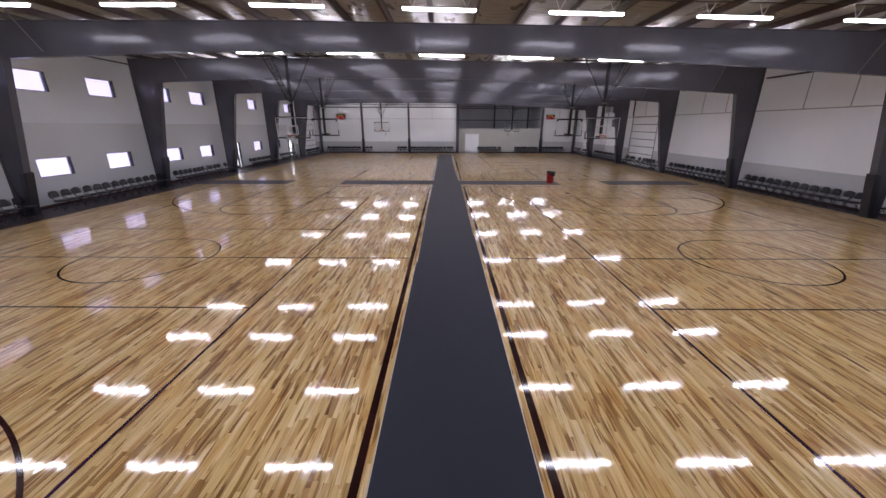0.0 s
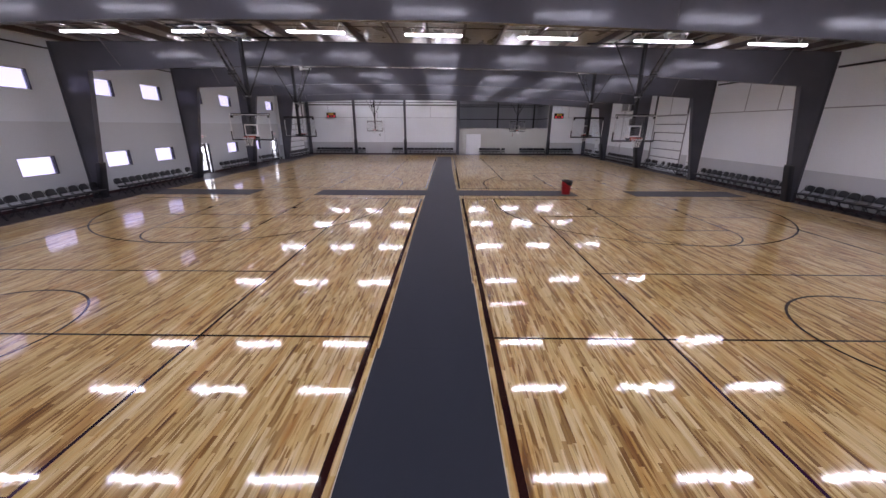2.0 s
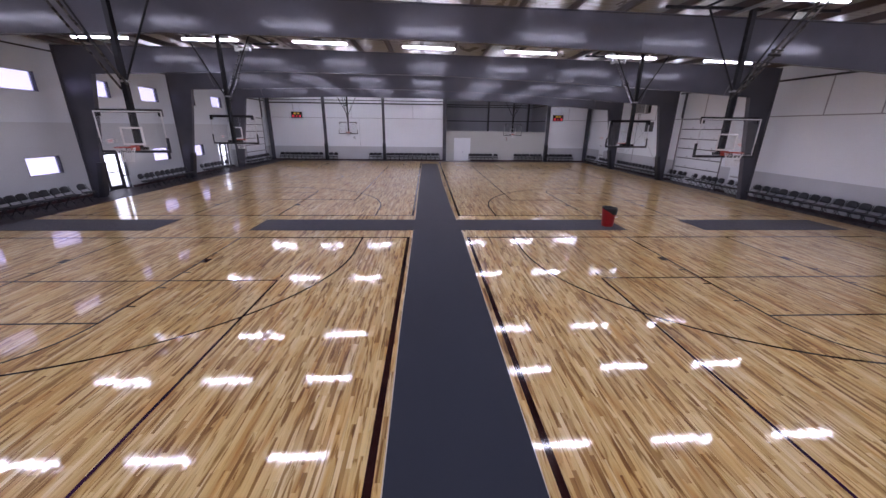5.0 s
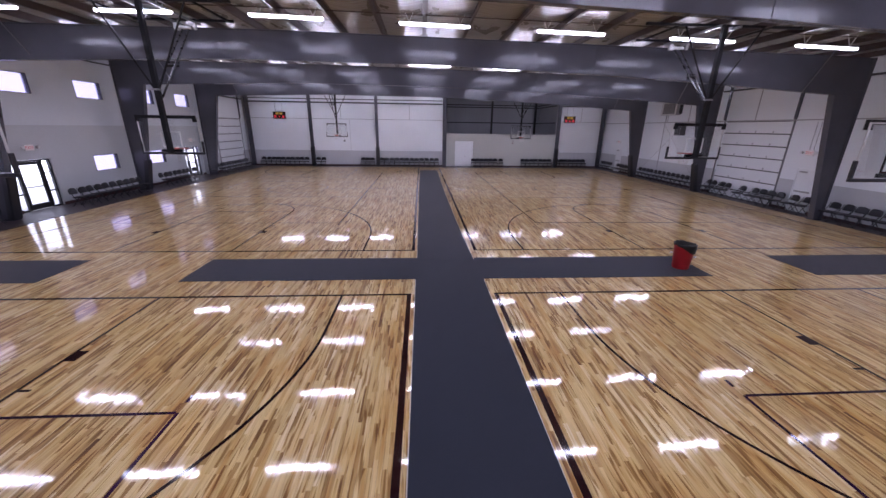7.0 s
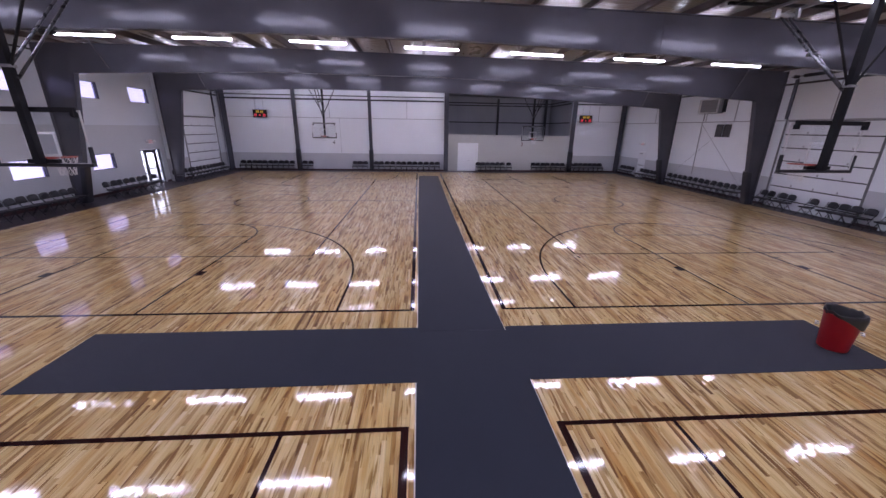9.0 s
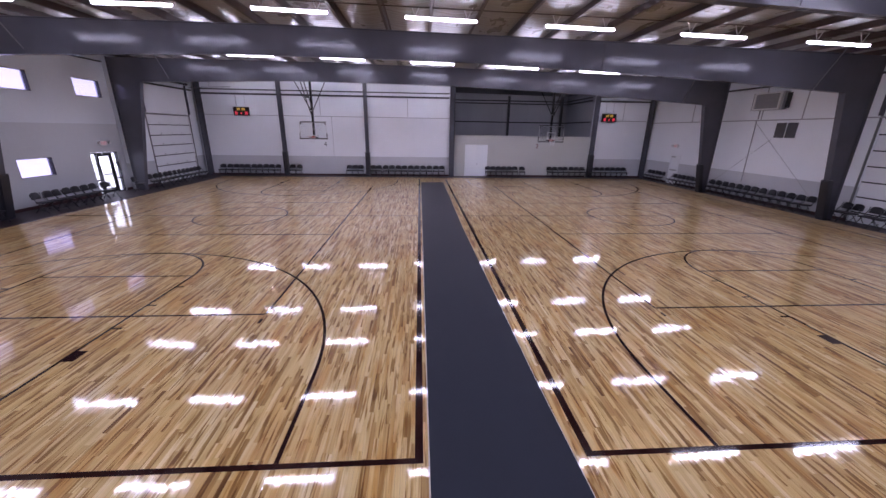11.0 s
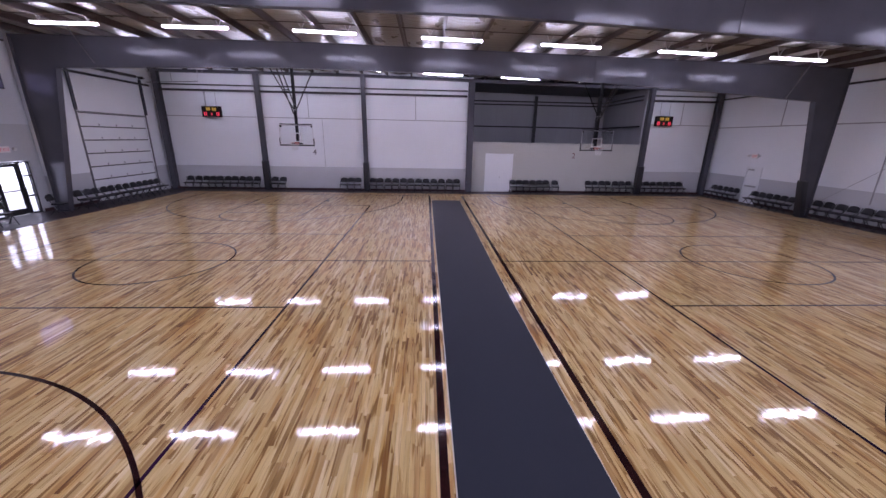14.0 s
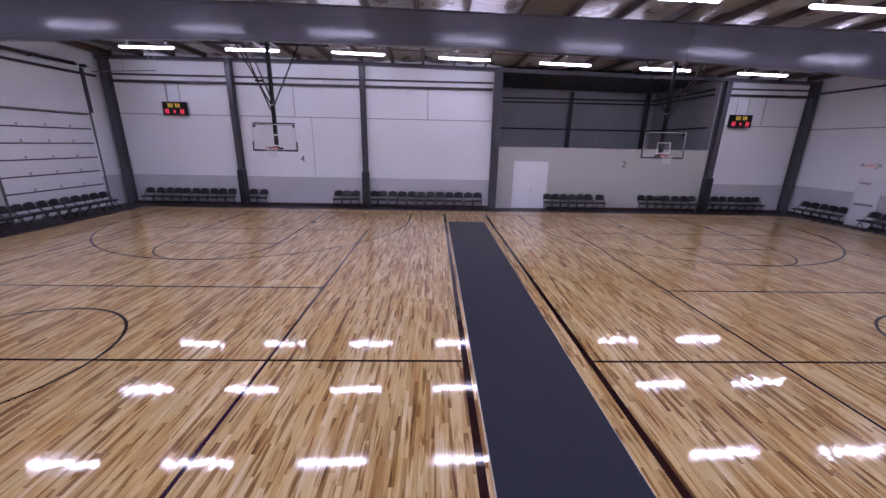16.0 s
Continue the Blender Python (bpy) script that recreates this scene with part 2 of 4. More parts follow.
def bar(bm, p, q, w, h=None, sides=4):
    """A straight bar from p to q: square or many-sided."""
    p, q = Vector(p), Vector(q)
    d = q - p
    h = w if h is None else h
    z = d.normalized()
    x = z.cross(Vector((0, 0, 1)) if abs(z.z) < 0.95 else Vector((0, 1, 0))).normalized()
    y = z.cross(x)
    ring = []
    for c in (p, q):
        row = []
        for i in range(sides):
            a = 2 * math.pi * (i + 0.5) / sides
            s = math.sqrt(2) if sides == 4 else 1.0
            row.append(bm.verts.new(c + x * (math.cos(a) * w / 2 * s) + y * (math.sin(a) * h / 2 * s)))
        ring.append(row)
    for i in range(sides):
        j = (i + 1) % sides
        bm.faces.new((ring[0][i], ring[0][j], ring[1][j], ring[1][i]))
    bm.faces.new(ring[0][::-1])
    bm.faces.new(ring[1])


def bars(pairs, w, sides=4):
    bm = bmesh.new()
    for p, q in pairs:
        bar(bm, p, q, w, None, sides)
    return bm


def polyline(bm, pts, r, sides=6):
    """A round tube through points."""
    pts = [Vector(p) for p in pts]
    rows = []
    for i, p in enumerate(pts):
        d = (pts[min(i + 1, len(pts) - 1)] - pts[max(i - 1, 0)]).normalized()
        ref = Vector((1, 0, 0)) if abs(d.x) < 0.9 else Vector((0, 1, 0))
        x = d.cross(ref).normalized()
        y = d.cross(x)
        rows.append([bm.verts.new(p + (x * math.cos(a) + y * math.sin(a)) * r) for a in [2 * math.pi * k / sides for k in range(sides)]])
    for a, b in zip(rows, rows[1:]):
        for i in range(sides):
            j = (i + 1) % sides
            bm.faces.new((a[i], a[j], b[j], b[i]))
    bm.faces.new(rows[0][::-1])
    bm.faces.new(rows[-1])


def slab(bm, outline, lo, hi, axis):
    """A plate: a closed outline of (u, v) between lo and hi along an axis."""
    def at(u, v, w):
        return {"x": (w, u, v), "y": (u, w, v), "z": (u, v, w)}[axis]
    a = [bm.verts.new(at(u, v, lo)) for u, v in outline]
    b = [bm.verts.new(at(u, v, hi)) for u, v in outline]
    bm.faces.new(a)
    bm.faces.new(b[::-1])
    n = len(a)
    for i in range(n):
        j = (i + 1) % n
        bm.faces.new((a[i], b[i], b[j], a[j]))


def finish(bm, name, material, smooth=False):
    bmesh.ops.recalc_face_normals(bm, faces=bm.faces)
    me = bpy.data.meshes.new(name)
    bm.to_mesh(me)
    bm.free()
    for m in material if isinstance(material, (list, tuple)) else [material]:
        me.materials.append(m)
    if smooth:
        for p in me.polygons:
            p.use_smooth = True
    return me


def part(name, bm, material, parent, label="", smooth=False):
    """Links a bmesh as one mesh object under a thing or a part."""
    ob = new(name, bm if isinstance(bm, bpy.types.Mesh) else finish(bm, name, material, smooth))
    ob.parent = parent
    if label:
        ob["label"] = label
    return ob


def thing(name, label, category, group="", kind="", at=None):
    ob = new(name)
    ob.empty_display_size = 0.2
    if at is not None:
        ob.matrix_basis = at
    return tagged(ob, label, category, group, kind)


def solid(name, bm, material, label, category, kind="", group="", smooth=False):
    return tagged(new(name, finish(bm, name, material, smooth)), label, category, group, kind)


# ---- plan ----
XL, XS, XR, YF, YB = -18.15, -17.85, 18.1, 50.75, -11.6      # inner faces of the walls; XS: the sheeted bay of the west wall
FRAMES = (-10.63, -2.96, 4.71, 12.38, 20.02, 27.66, 35.35, 43.0)
BAYS = (-10.43, -2.71, 5.01, 12.73, 20.45, 28.17, 35.89, 43.61)  # bays of the wall sheeting
COURT = 8.6                                        # court centre lines, either side of the runner
ROOM_Y = 56.5                                      # back of the recess behind the far wall


def beam_top(x):
    return 7.08 if x < -6 else 7.08 - 0.016 * (x + 6)


# ---- walls ----
def gridwall(name, axis, lo, hi, u0, u1, z0, z1, holes, mats, cuts, label):
    """A wall with real openings. axis: the one it faces along; holes: (u0, u1, z0, z1); cuts: heights where the finish changes."""
    us = sorted({u0, u1, *[h[i] for h in holes for i in (0, 1)]})
    zs = sorted({z0, z1, *cuts, *[h[i] for h in holes for i in (2, 3)]})
    us = [u for u in us if u0 <= u <= u1]
    zs = [z for z in zs if z0 <= z <= z1]

    def full(i, j):
        if not (0 <= i < len(us) - 1 and 0 <= j < len(zs) - 1):
            return False
        u, z = (us[i] + us[i + 1]) / 2, (zs[j] + zs[j + 1]) / 2
        return not any(h[0] < u < h[1] and h[2] < z < h[3] for h in holes)
    bm = bmesh.new()
    cache = {}

    def vert(i, j, w):
        if (i, j, w) not in cache:
            p = (w, us[i], zs[j]) if axis == "x" else (us[i], w, zs[j])
            cache[i, j, w] = bm.verts.new(p)
        return cache[i, j, w]
    for i in range(len(us) - 1):
        for j in range(len(zs) - 1):
            if not full(i, j):
                continue
            zone = sum((zs[j] + zs[j + 1]) / 2 > c for c in cuts)
            quads = [[(i, j, lo), (i + 1, j, lo), (i + 1, j + 1, lo), (i, j + 1, lo)], [(i, j, hi), (i, j + 1, hi), (i + 1, j + 1, hi), (i + 1, j, hi)]]
            for di, dj, e in ((-1, 0, ((i, j), (i, j + 1))), (1, 0, ((i + 1, j), (i + 1, j + 1))), (0, -1, ((i, j), (i + 1, j))), (0, 1, ((i, j + 1), (i + 1, j + 1)))):
                if not full(i + di, j + dj):
                    (a, b), (c, d) = e
                    quads.append([(a, b, lo), (c, d, lo), (c, d, hi), (a, b, hi)])
            for q in quads:
                f = bm.faces.new([vert(*k) for k in q])
                f.material_index = zone
    return tagged(new(name, finish(bm, name, mats)), label, "wall", "", "structure")


WIN_Y = (14.75, 18.3, 22.55, 26.08, 30.14, 34.0, 38.05, 41.87, -0.7, 2.9, 7.0, 10.6, -8.4, -4.8)
WIN_W = 0.81
DOORS_L = ((28.9, 30.85), (40.95, 42.78))
OHD_L = (45.27, 49.64, 0.0, 4.32)
OHD_R = (30.72, 35.06, 0.0, 4.36)
DOORS_R = ((28.72, 29.79), (46.56, 47.61))
holes = []
windows = []
for y in WIN_Y:
    windows.append((y - WIN_W, y + WIN_W, 5.0, 5.85))
    if not any(a < y < b for a, b in DOORS_L):
        windows.append((y - WIN_W, y + WIN_W, 1.33, 2.16))
holes += windows
holes += [(a, b, 0.0, 2.2) for a, b in DOORS_L] + [OHD_L]
gridwall("wall_west", "x", XL - 0.25, XL, YB, 43.2, 0.0, 7.6, [h for h in holes if h[0] < 43], [M_LOWER, M_UPPER], [3.67],
                  "plaster wall, grey below and off-white above, with small windows")
gridwall("wall_west_sheeted", "x", XS - 0.55, XS, 43.202, YF, 0.0, 7.6, [OHD_L], [M_WAIN, M_WHITE, M_WHITE], [1.5, 4.5],
                   "white sheeted wall over a grey wainscot with an overhead door")
gridwall("wall_east", "x", XR, XR + 0.25, YB, YF, 0.0, 7.6, [OHD_R] + [(a, b, 0.0, 2.13) for a, b in DOORS_R],
                  [M_WAIN, M_WHITE, M_WHITE], [1.52, 4.32], "white sheeted wall over a grey wainscot")
gridwall("wall_north", "y", YF, YF + 0.25, XL - 0.25, XR + 0.25, 0.0, 7.6, [(1.73, 13.12, 0.0, 7.6)],
                  [M_WAIN, M_WHITE, M_WHITE], [1.5, 4.5], "white sheeted end wall over a grey wainscot")
gridwall("wall_south", "y", YB - 0.25, YB, XL - 0.25, XR + 0.25, 0.0, 7.6, [], [M_WAIN, M_WHITE], [1.5], "plain white end wall behind the courts")
DD = (2.7, 4.58, 0.0, 2.53)
gridwall("wall_north_low", "y", YF, YF + 0.15, 1.73, 13.1, 0.0, 3.23, [DD], [M_TAN], [], "tan plastered low wall with a double door")
solid("ledge_cap", box(1.73, 13.1, YF - 0.012, YF + 0.17, 3.23, 3.255), M_TAN, "thin cap along the low tan wall", "trim", "structure")
# the grey carries the recess's dimness; recess_jamb is added to cover a lit wall end
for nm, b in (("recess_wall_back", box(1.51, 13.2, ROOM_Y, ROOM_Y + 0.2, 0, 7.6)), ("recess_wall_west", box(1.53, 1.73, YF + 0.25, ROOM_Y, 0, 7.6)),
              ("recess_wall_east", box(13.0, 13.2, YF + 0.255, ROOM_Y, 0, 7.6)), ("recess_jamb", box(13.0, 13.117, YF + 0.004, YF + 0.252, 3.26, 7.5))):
    solid(nm, b, M_DARKWALL, "bare grey sheet wall of the recess, dimness put into its colour", "wall", "structure")


def seams(name, axis, w, spots, z0, z1, width, out):
    """Thin upright joint strips on a wall."""
    for u in spots:
        b = box(w, w + out, u - width / 2, u + width / 2, z0, z1) if axis == "x" else box(u - width / 2, u + width / 2, w, w + out, z0, z1)
        tagged(new(name, finish(b, name, M_SEAM)), "narrow upright joint strip on white sheeting", "joint", "wall joints", "structure")


def rail(name, b, mat, label):
    tagged(new(name, finish(b, name, mat)), label, "girt", "", "structure")


rail("girt", box(XR - 0.035, XR - 0.002, YB, YF, 4.37, 4.42), M_SEAM, "grey horizontal girt along the white wall")
rail("eave_angle", box(XL + 0.002, XL + 0.08, YB, 43.1, 6.82, 6.88), M_GIRT, "dark steel eave angle along the plaster wall")
rail("girt", box(XS, 1.5, YF - 0.02, YF - 0.002, 4.47, 4.51), M_SEAM, "thin horizontal joint on the end wall")
rail("girt", box(13.15, XR, YF - 0.02, YF - 0.002, 4.5, 4.54), M_SEAM, "thin horizontal joint on the end wall")
for x0, x1 in ((XS + 0.2, 1.35), (13.25, XR - 0.2)):
    for z0, h in ((5.92, 0.12), (6.25, 0.07)):
        b = bmesh.new()
        quad_box(b, x0, x1, YF - 0.12, YF - 0.004, z0, z0 + 0.02)
        quad_box(b, x0, x1, YF - 0.12, YF - 0.10, z0 + 0.02, z0 + h)
        rail("girt", b, M_GIRT, "dark grey steel girt across the end wall")
for y0, y1 in ((43.3, 50.4),):
    rail("girt", box(XS + 0.004, XS + 0.10, y0, y1, 6.07, 6.17), M_GIRT, "dark grey steel girt along the wall")
for y0, y1 in zip(BAYS, BAYS[1:] + (YF,)):
    rail("girt", box(XR - 0.12, XR - 0.004, y0 + 0.2, y1 - 0.2, 6.09, 6.17), M_GIRT, "dark grey steel girt along the wall")
    seams("wall_joint", "x", XR - 0.012, [y0 + 2.55, y0 + 4.85] if y1 < YF else [y0 + 2.55], 4.42, 6.09, 0.06, 0.010)
seams("wall_joint", "y", YF - 0.012, [-14.85, -8.62, -1.9, 15.55], 4.52, 6.02, 0.035, 0.010)
seams("wall_joint", "y", YF - 0.012, [-7.8], 1.5, 4.47, 0.02, 0.010)
for z0 in (4.36, 6.0, 6.24):
    rail("girt", box(1.8, 12.9, ROOM_Y - 0.14, ROOM_Y - 0.004, z0, z0 + 0.10), M_GIRT, "black girt on the recess wall")
    rail("girt", box(12.86, 12.996, YF + 0.3, ROOM_Y - 0.16, z0, z0 + 0.10), M_GIRT, "black girt on the recess wall")
for x in (7.35, 12.4):
    rail("recess_post", box(x - 0.1, x + 0.1, ROOM_Y - 0.4, ROOM_Y - 0.15, 0, 6.7), M_GIRT, "black post in the recess")
solid("base_strip_north", box(XS, 1.5, YF - 0.04, YF - 0.002, 0.0, 0.12), M_BASE, "dark maroon base strip along the end wall", "baseboard", "structure")
solid("base_strip_north", box(13.15, XR, YF - 0.04, YF - 0.002, 0.0, 0.12), M_BASE, "dark maroon base strip along the end wall", "baseboard", "structure")
solid("base_strip_low_wall", box(4.63, 12.95, YF - 0.04, YF - 0.002, 0.0, 0.12), M_BASE, "dark maroon base strip along the low wall", "baseboard", "structure")

for wall, s, gaps in ((XL, 1, [*DOORS_L, (43.2, YF)]), (XR, -1, [*DOORS_R, OHD_R[:2]])):
    spans, y = [], YB
    for a, c in sorted(gaps):
        spans.append((y, a))
        y = c
    if y < YF - 0.1:
        spans.append((y, YF - 0.05))
    for a, c in spans:
        b = box(*sorted((wall + s * 0.026, wall + s * 0.045)), a, c, -0.004, 0.13)
        solid("base_strip_west" if s > 0 else "base_strip_east", b, M_BASE, "dark maroon base strip along the side wall", "baseboard", "structure")
solid("base_strip_west", box(XS + 0.002, XS + 0.02, 43.21, OHD_L[0], -0.004, 0.13), M_BASE, "dark maroon base strip along the side wall", "baseboard", "structure")
for i in range(9):
    x = 1.9 + 1.22 * i
    if abs(x - 7.35) > 0.2:
        solid("recess_seam", box(x - 0.015, x + 0.015, ROOM_Y - 0.02, ROOM_Y - 0.002, 3.2, 6.9), M_CASE, "narrow dark seam between grey wall sheets", "joint", "structure", "recess seams")

# ---- ground and outdoors ----
solid("ground", box(-300, 300, -300, 300, -0.5, -0.06), painted("pale_yard", (0.62, 0.62, 0.62), 0.9, 0.2, 0.3), "pale concrete yard round the hall", "ground", "structure")
solid("floor_slab", box(XL - 0.25, XR + 0.25, YB - 0.25, ROOM_Y + 0.2, -0.055, -0.006), M_SUBFLOOR, "dark sealed concrete slab under the court floor", "floor", "structure")
b = bmesh.new()
slab(b, [(-27.0, -3), (-27.0, 26), (-27.05, 26), (-27.05, -3)], -60, 110, "y")
solid("backdrop", b, M_OUT, "bright hazy daylight outside the windows", "backdrop", "structure")

# ---- roof ----
PURLINS = [-17.1 + 1.5 * i for i in range(24)]
b = bmesh.new()
ys = [YB + (YF + 0.2 - YB) * j / 122 for j in range(123)]
edges = [XL - 0.2] + PURLINS + [XR + 0.2]
xs = []
for x0, x1 in zip(edges, edges[1:]):
    xs += [x0 + (x1 - x0) * k / 6 for k in range(6)]
xs.append(edges[-1])
rows = []
for j, y in enumerate(ys):
    row = []
    for i, x in enumerate(xs):
        k = (i % 6) / 6
        sag = 4 * k * (1 - k)
        droop = 0.10 + 0.05 * noise.noise((x * 0.8, y * 0.35, 3.0)) + 0.04 * noise.noise((x * 2.0, y * 1.7, 1.0))
        row.append(b.verts.new((x, y, beam_top(x) + 0.235 - sag * droop)))
    rows.append(row)
for r0, r1 in zip(rows, rows[1:]):
    for i in range(len(xs) - 1):
        b.faces.new((r0[i], r0[i + 1], r1[i + 1], r1[i]))
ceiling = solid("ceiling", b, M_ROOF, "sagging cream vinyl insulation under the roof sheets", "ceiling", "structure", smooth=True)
b = bmesh.new()
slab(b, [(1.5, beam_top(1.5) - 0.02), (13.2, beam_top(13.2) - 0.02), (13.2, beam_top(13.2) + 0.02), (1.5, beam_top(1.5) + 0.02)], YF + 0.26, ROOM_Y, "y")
# the missing light over the recess is put into this near-black colour
solid("ceiling_recess", b, M_GIRT, "ceiling over the recess, coloured near black to look unlit", "ceiling", "structure")
b = bmesh.new()
slab(b, [(XL - 0.4, 7.42), (-6, 7.42), (XR + 0.4, beam_top(XR) + 0.32), (XR + 0.4, beam_top(XR) + 0.40), (-6, 7.50), (XL - 0.4, 7.50)], YB - 0.4, ROOM_Y + 0.4, "y")
solid("roof_deck", b, M_STEEL, "grey metal roof sheets over the hall", "roof", "structure")
for x in PURLINS:
    b = bmesh.new()
    z = beam_top(x) + 0.01
    quad_box(b, x - 0.01, x + 0.01, YB, YF + 0.2, z, z + 0.215)
    quad_box(b, x - 0.075, x - 0.01, YB, YF + 0.2, z, z + 0.015)
    quad_box(b, x + 0.01, x + 0.075, YB, YF + 0.2, z + 0.20, z + 0.215)
    tagged(new("purlin", finish(b, "purlin", M_PURLIN)), "brown primed steel roof purlin over the frames", "purlin", "roof purlins", "structure")
for y0 in FRAMES:
    for dy in (2.5, 5.0):
        b = bmesh.new()
        polyline(b, [(x, y0 + dy, beam_top(x) + 0.04) for x in (XL + 0.1, -6, 6, XR - 0.1)], 0.016, 4)
        tagged(new("sag_rod", finish(b, "sag_rod", M_PURLIN)), "thin steel bridging rod under the purlins", "rod", "bridging rods", "structure")

# ---- steel frames ----
BOT = [(-16.18, 5.87), (-7.95, 6.10), (0.03, 6.055), (6.05, 5.85), (11.05, 5.61), (16.28, 5.29)]
TOPX = [16.28, 11.05, 6.05, 0, -6, -7.95, -16.18]


def flange(bm, pts, y, half, t):
    """A flange plate that follows points in x and z."""
    a = [[bm.verts.new((x, y + s * half, z + d)) for x, z in pts] for s in (-1, 1) for d in (0, t)]
    for i in range(len(pts) - 1):
        for p, q in ((a[0], a[2]), (a[1], a[3]), (a[0], a[1]), (a[2], a[3])):
            bm.faces.new((p[i], p[i + 1], q[i + 1], q[i]))
    for i in (0, -1):
        bm.faces.new((a[0][i], a[1][i], a[3][i], a[2][i]))


def column(side):
    """A tapered column: wall flange, web and leaning inner flange, in place at y = 0."""
    s, wall = (-1, -17.68) if side < 0 else (1, 17.58)
    base, top, knee = (-17.22, -16.18, 5.87) if side < 0 else (17.2, 16.28, 5.29)
    crown = beam_top(wall)
    b = bmesh.new()
    slab(b, [(wall, 0.02), (base, 0.02), (top, knee), (top, beam_top(top)), (wall, crown)], -0.012, 0.012, "y")
    for x0, x1, z0, z1 in ((wall, wall, 0.02, crown), (base, top, 0.02, knee)):
        v = [b.verts.new(p) for p in ((x0, -0.13, z0), (x0, 0.13, z0), (x1, 0.13, z1), (x1, -0.13, z1))]
        w = [b.verts.new((p.co.x - s * 0.022, p.co.y, p.co.z)) for p in v]
        b.faces.new(v)
        b.faces.new(w[::-1])
        for i in range(4):
            b.faces.new((v[i], w[i], w[(i + 1) % 4], v[(i + 1) % 4]))
    quad_box(b, min(wall, base - s * 0.05), max(wall, base - s * 0.05), -0.18, 0.18, 0.0, 0.02)
    return finish(b, "column", M_STEEL)


def rafter():
    b = bmesh.new()
    tops = [(x, beam_top(x)) for x in TOPX]
    slab(b, BOT + tops, -0.012, 0.012, "y")
    flange(b, BOT, 0, 0.10, 0.022)
    flange(b, tops, 0, 0.10, -0.022)
    for x, z in ((6.05, 5.84),):
        quad_box(b, x - 0.014, x + 0.014, -0.03, 0.03, z, beam_top(x))
    return finish(b, "rafter", M_STEEL)


def corner_pad(side):
    s = 1 if side > 0 else -1
    x = 17.2 if side > 0 else -17.22
    lean = (17.2 - 16.28) / 5.29 if s > 0 else (17.22 - 16.18) / 5.87
    b = bmesh.new()
    slab(b, [(x - s * (0.10 + lean * z + d), z) for z, d in ((0.03, 0.0), (1.78, 0.0), (1.78, -0.24), (0.03, -0.24))], -0.19, 0.19, "y")
    bmesh.ops.bevel(b, geom=list(b.edges), offset=0.03, segments=2, affect="EDGES")
    return finish(b, "column_pad", M_PAD)


def brace_rod(x, s):
    b = bmesh.new()
    zb = 6.06 if x < 0 else 6.03 - 0.045 * x
    bar(b, (x, -0.13, zb + 0.02), (x, -0.13 + 0.85 * s, beam_top(x) + 0.05), 0.028)
    return finish(b, "flange_brace", M_TUBE)


COLS = {-1: column(-1), 1: column(1)}
RAFTER = rafter()
PADS = {-1: corner_pad(-1), 1: corner_pad(1)}
BRACES = [brace_rod(x, -1) for x in (-14.6, 14.8)]
for y in FRAMES:
    fr = thing("steel_frame", "grey painted tapered steel portal frame spanning the hall", "frame", "portal frames", at=pose(0, y, 0))
    part("column", COLS[-1], None, fr)
    part("column", COLS[1], None, fr)
    part("rafter", RAFTER, None, fr)
    for s in {27.66: (-1,), 43.0: (1,)}.get(y, (-1, 1)):
        part("column_pad", PADS[s], None, fr, "black vinyl safety pad round the column foot")
    for me in BRACES:
        part("flange_brace", me, None, fr)


def end_post(x, w, d, padded, label):
    p = thing("end_post", label, "post", "end wall posts", at=pose(x, YF, 0))
    b = bmesh.new()
    top = beam_top(x)
    for y0 in (-d, -0.028):
        quad_box(b, -w / 2, w / 2, y0, y0 + 0.02, 0.0, top)
    quad_box(b, -0.01, 0.01, -d + 0.02, -0.028, 0.0, top)
    part("post_steel", b, M_STEEL, p)
    if padded:
        part("post_pad", box(-w / 2 - 0.05, w / 2 + 0.05, -d - 0.07, -0.03, 0.02, 1.85, 0.03), M_PAD, p, "black vinyl pad round the post foot")


end_post(-11.55, 0.25, 0.32, True, "grey steel end wall post with a black foot pad")
end_post(-5.13, 0.25, 0.32, True, "grey steel end wall post with a black foot pad")
end_post(1.6, 0.38, 0.36, False, "wide grey steel post beside the low wall")
end_post(13.22, 0.27, 0.34, True, "grey steel end wall post with a black foot pad")
end_post(XS + 0.42, 0.3, 0.34, False, "grey steel corner post of the end wall")
end_post(XR - 0.32, 0.3, 0.34, False, "grey steel corner post of the end wall")
b = bmesh.new()
flange(b, [(XS + 0.05, 6.93), (-6, 6.93), (XR - 0.05, beam_top(XR) - 0.17)], YF - 0.14, 0.12, 0.02)
flange(b, [(XS + 0.05, 7.07), (-6, 7.07), (XR - 0.05, beam_top(XR) - 0.03)], YF - 0.14, 0.12, 0.02)
slab(b, [(XS + 0.05, 6.95), (-6, 6.95), (XR - 0.05, beam_top(XR) - 0.15), (XR - 0.05, beam_top(XR) - 0.03), (-6, 7.07), (XS + 0.05, 7.07)], YF - 0.15, YF - 0.13, "y")
solid("end_rafter", b, M_STEEL, "grey steel rafter along the end wall", "beam", "structure")

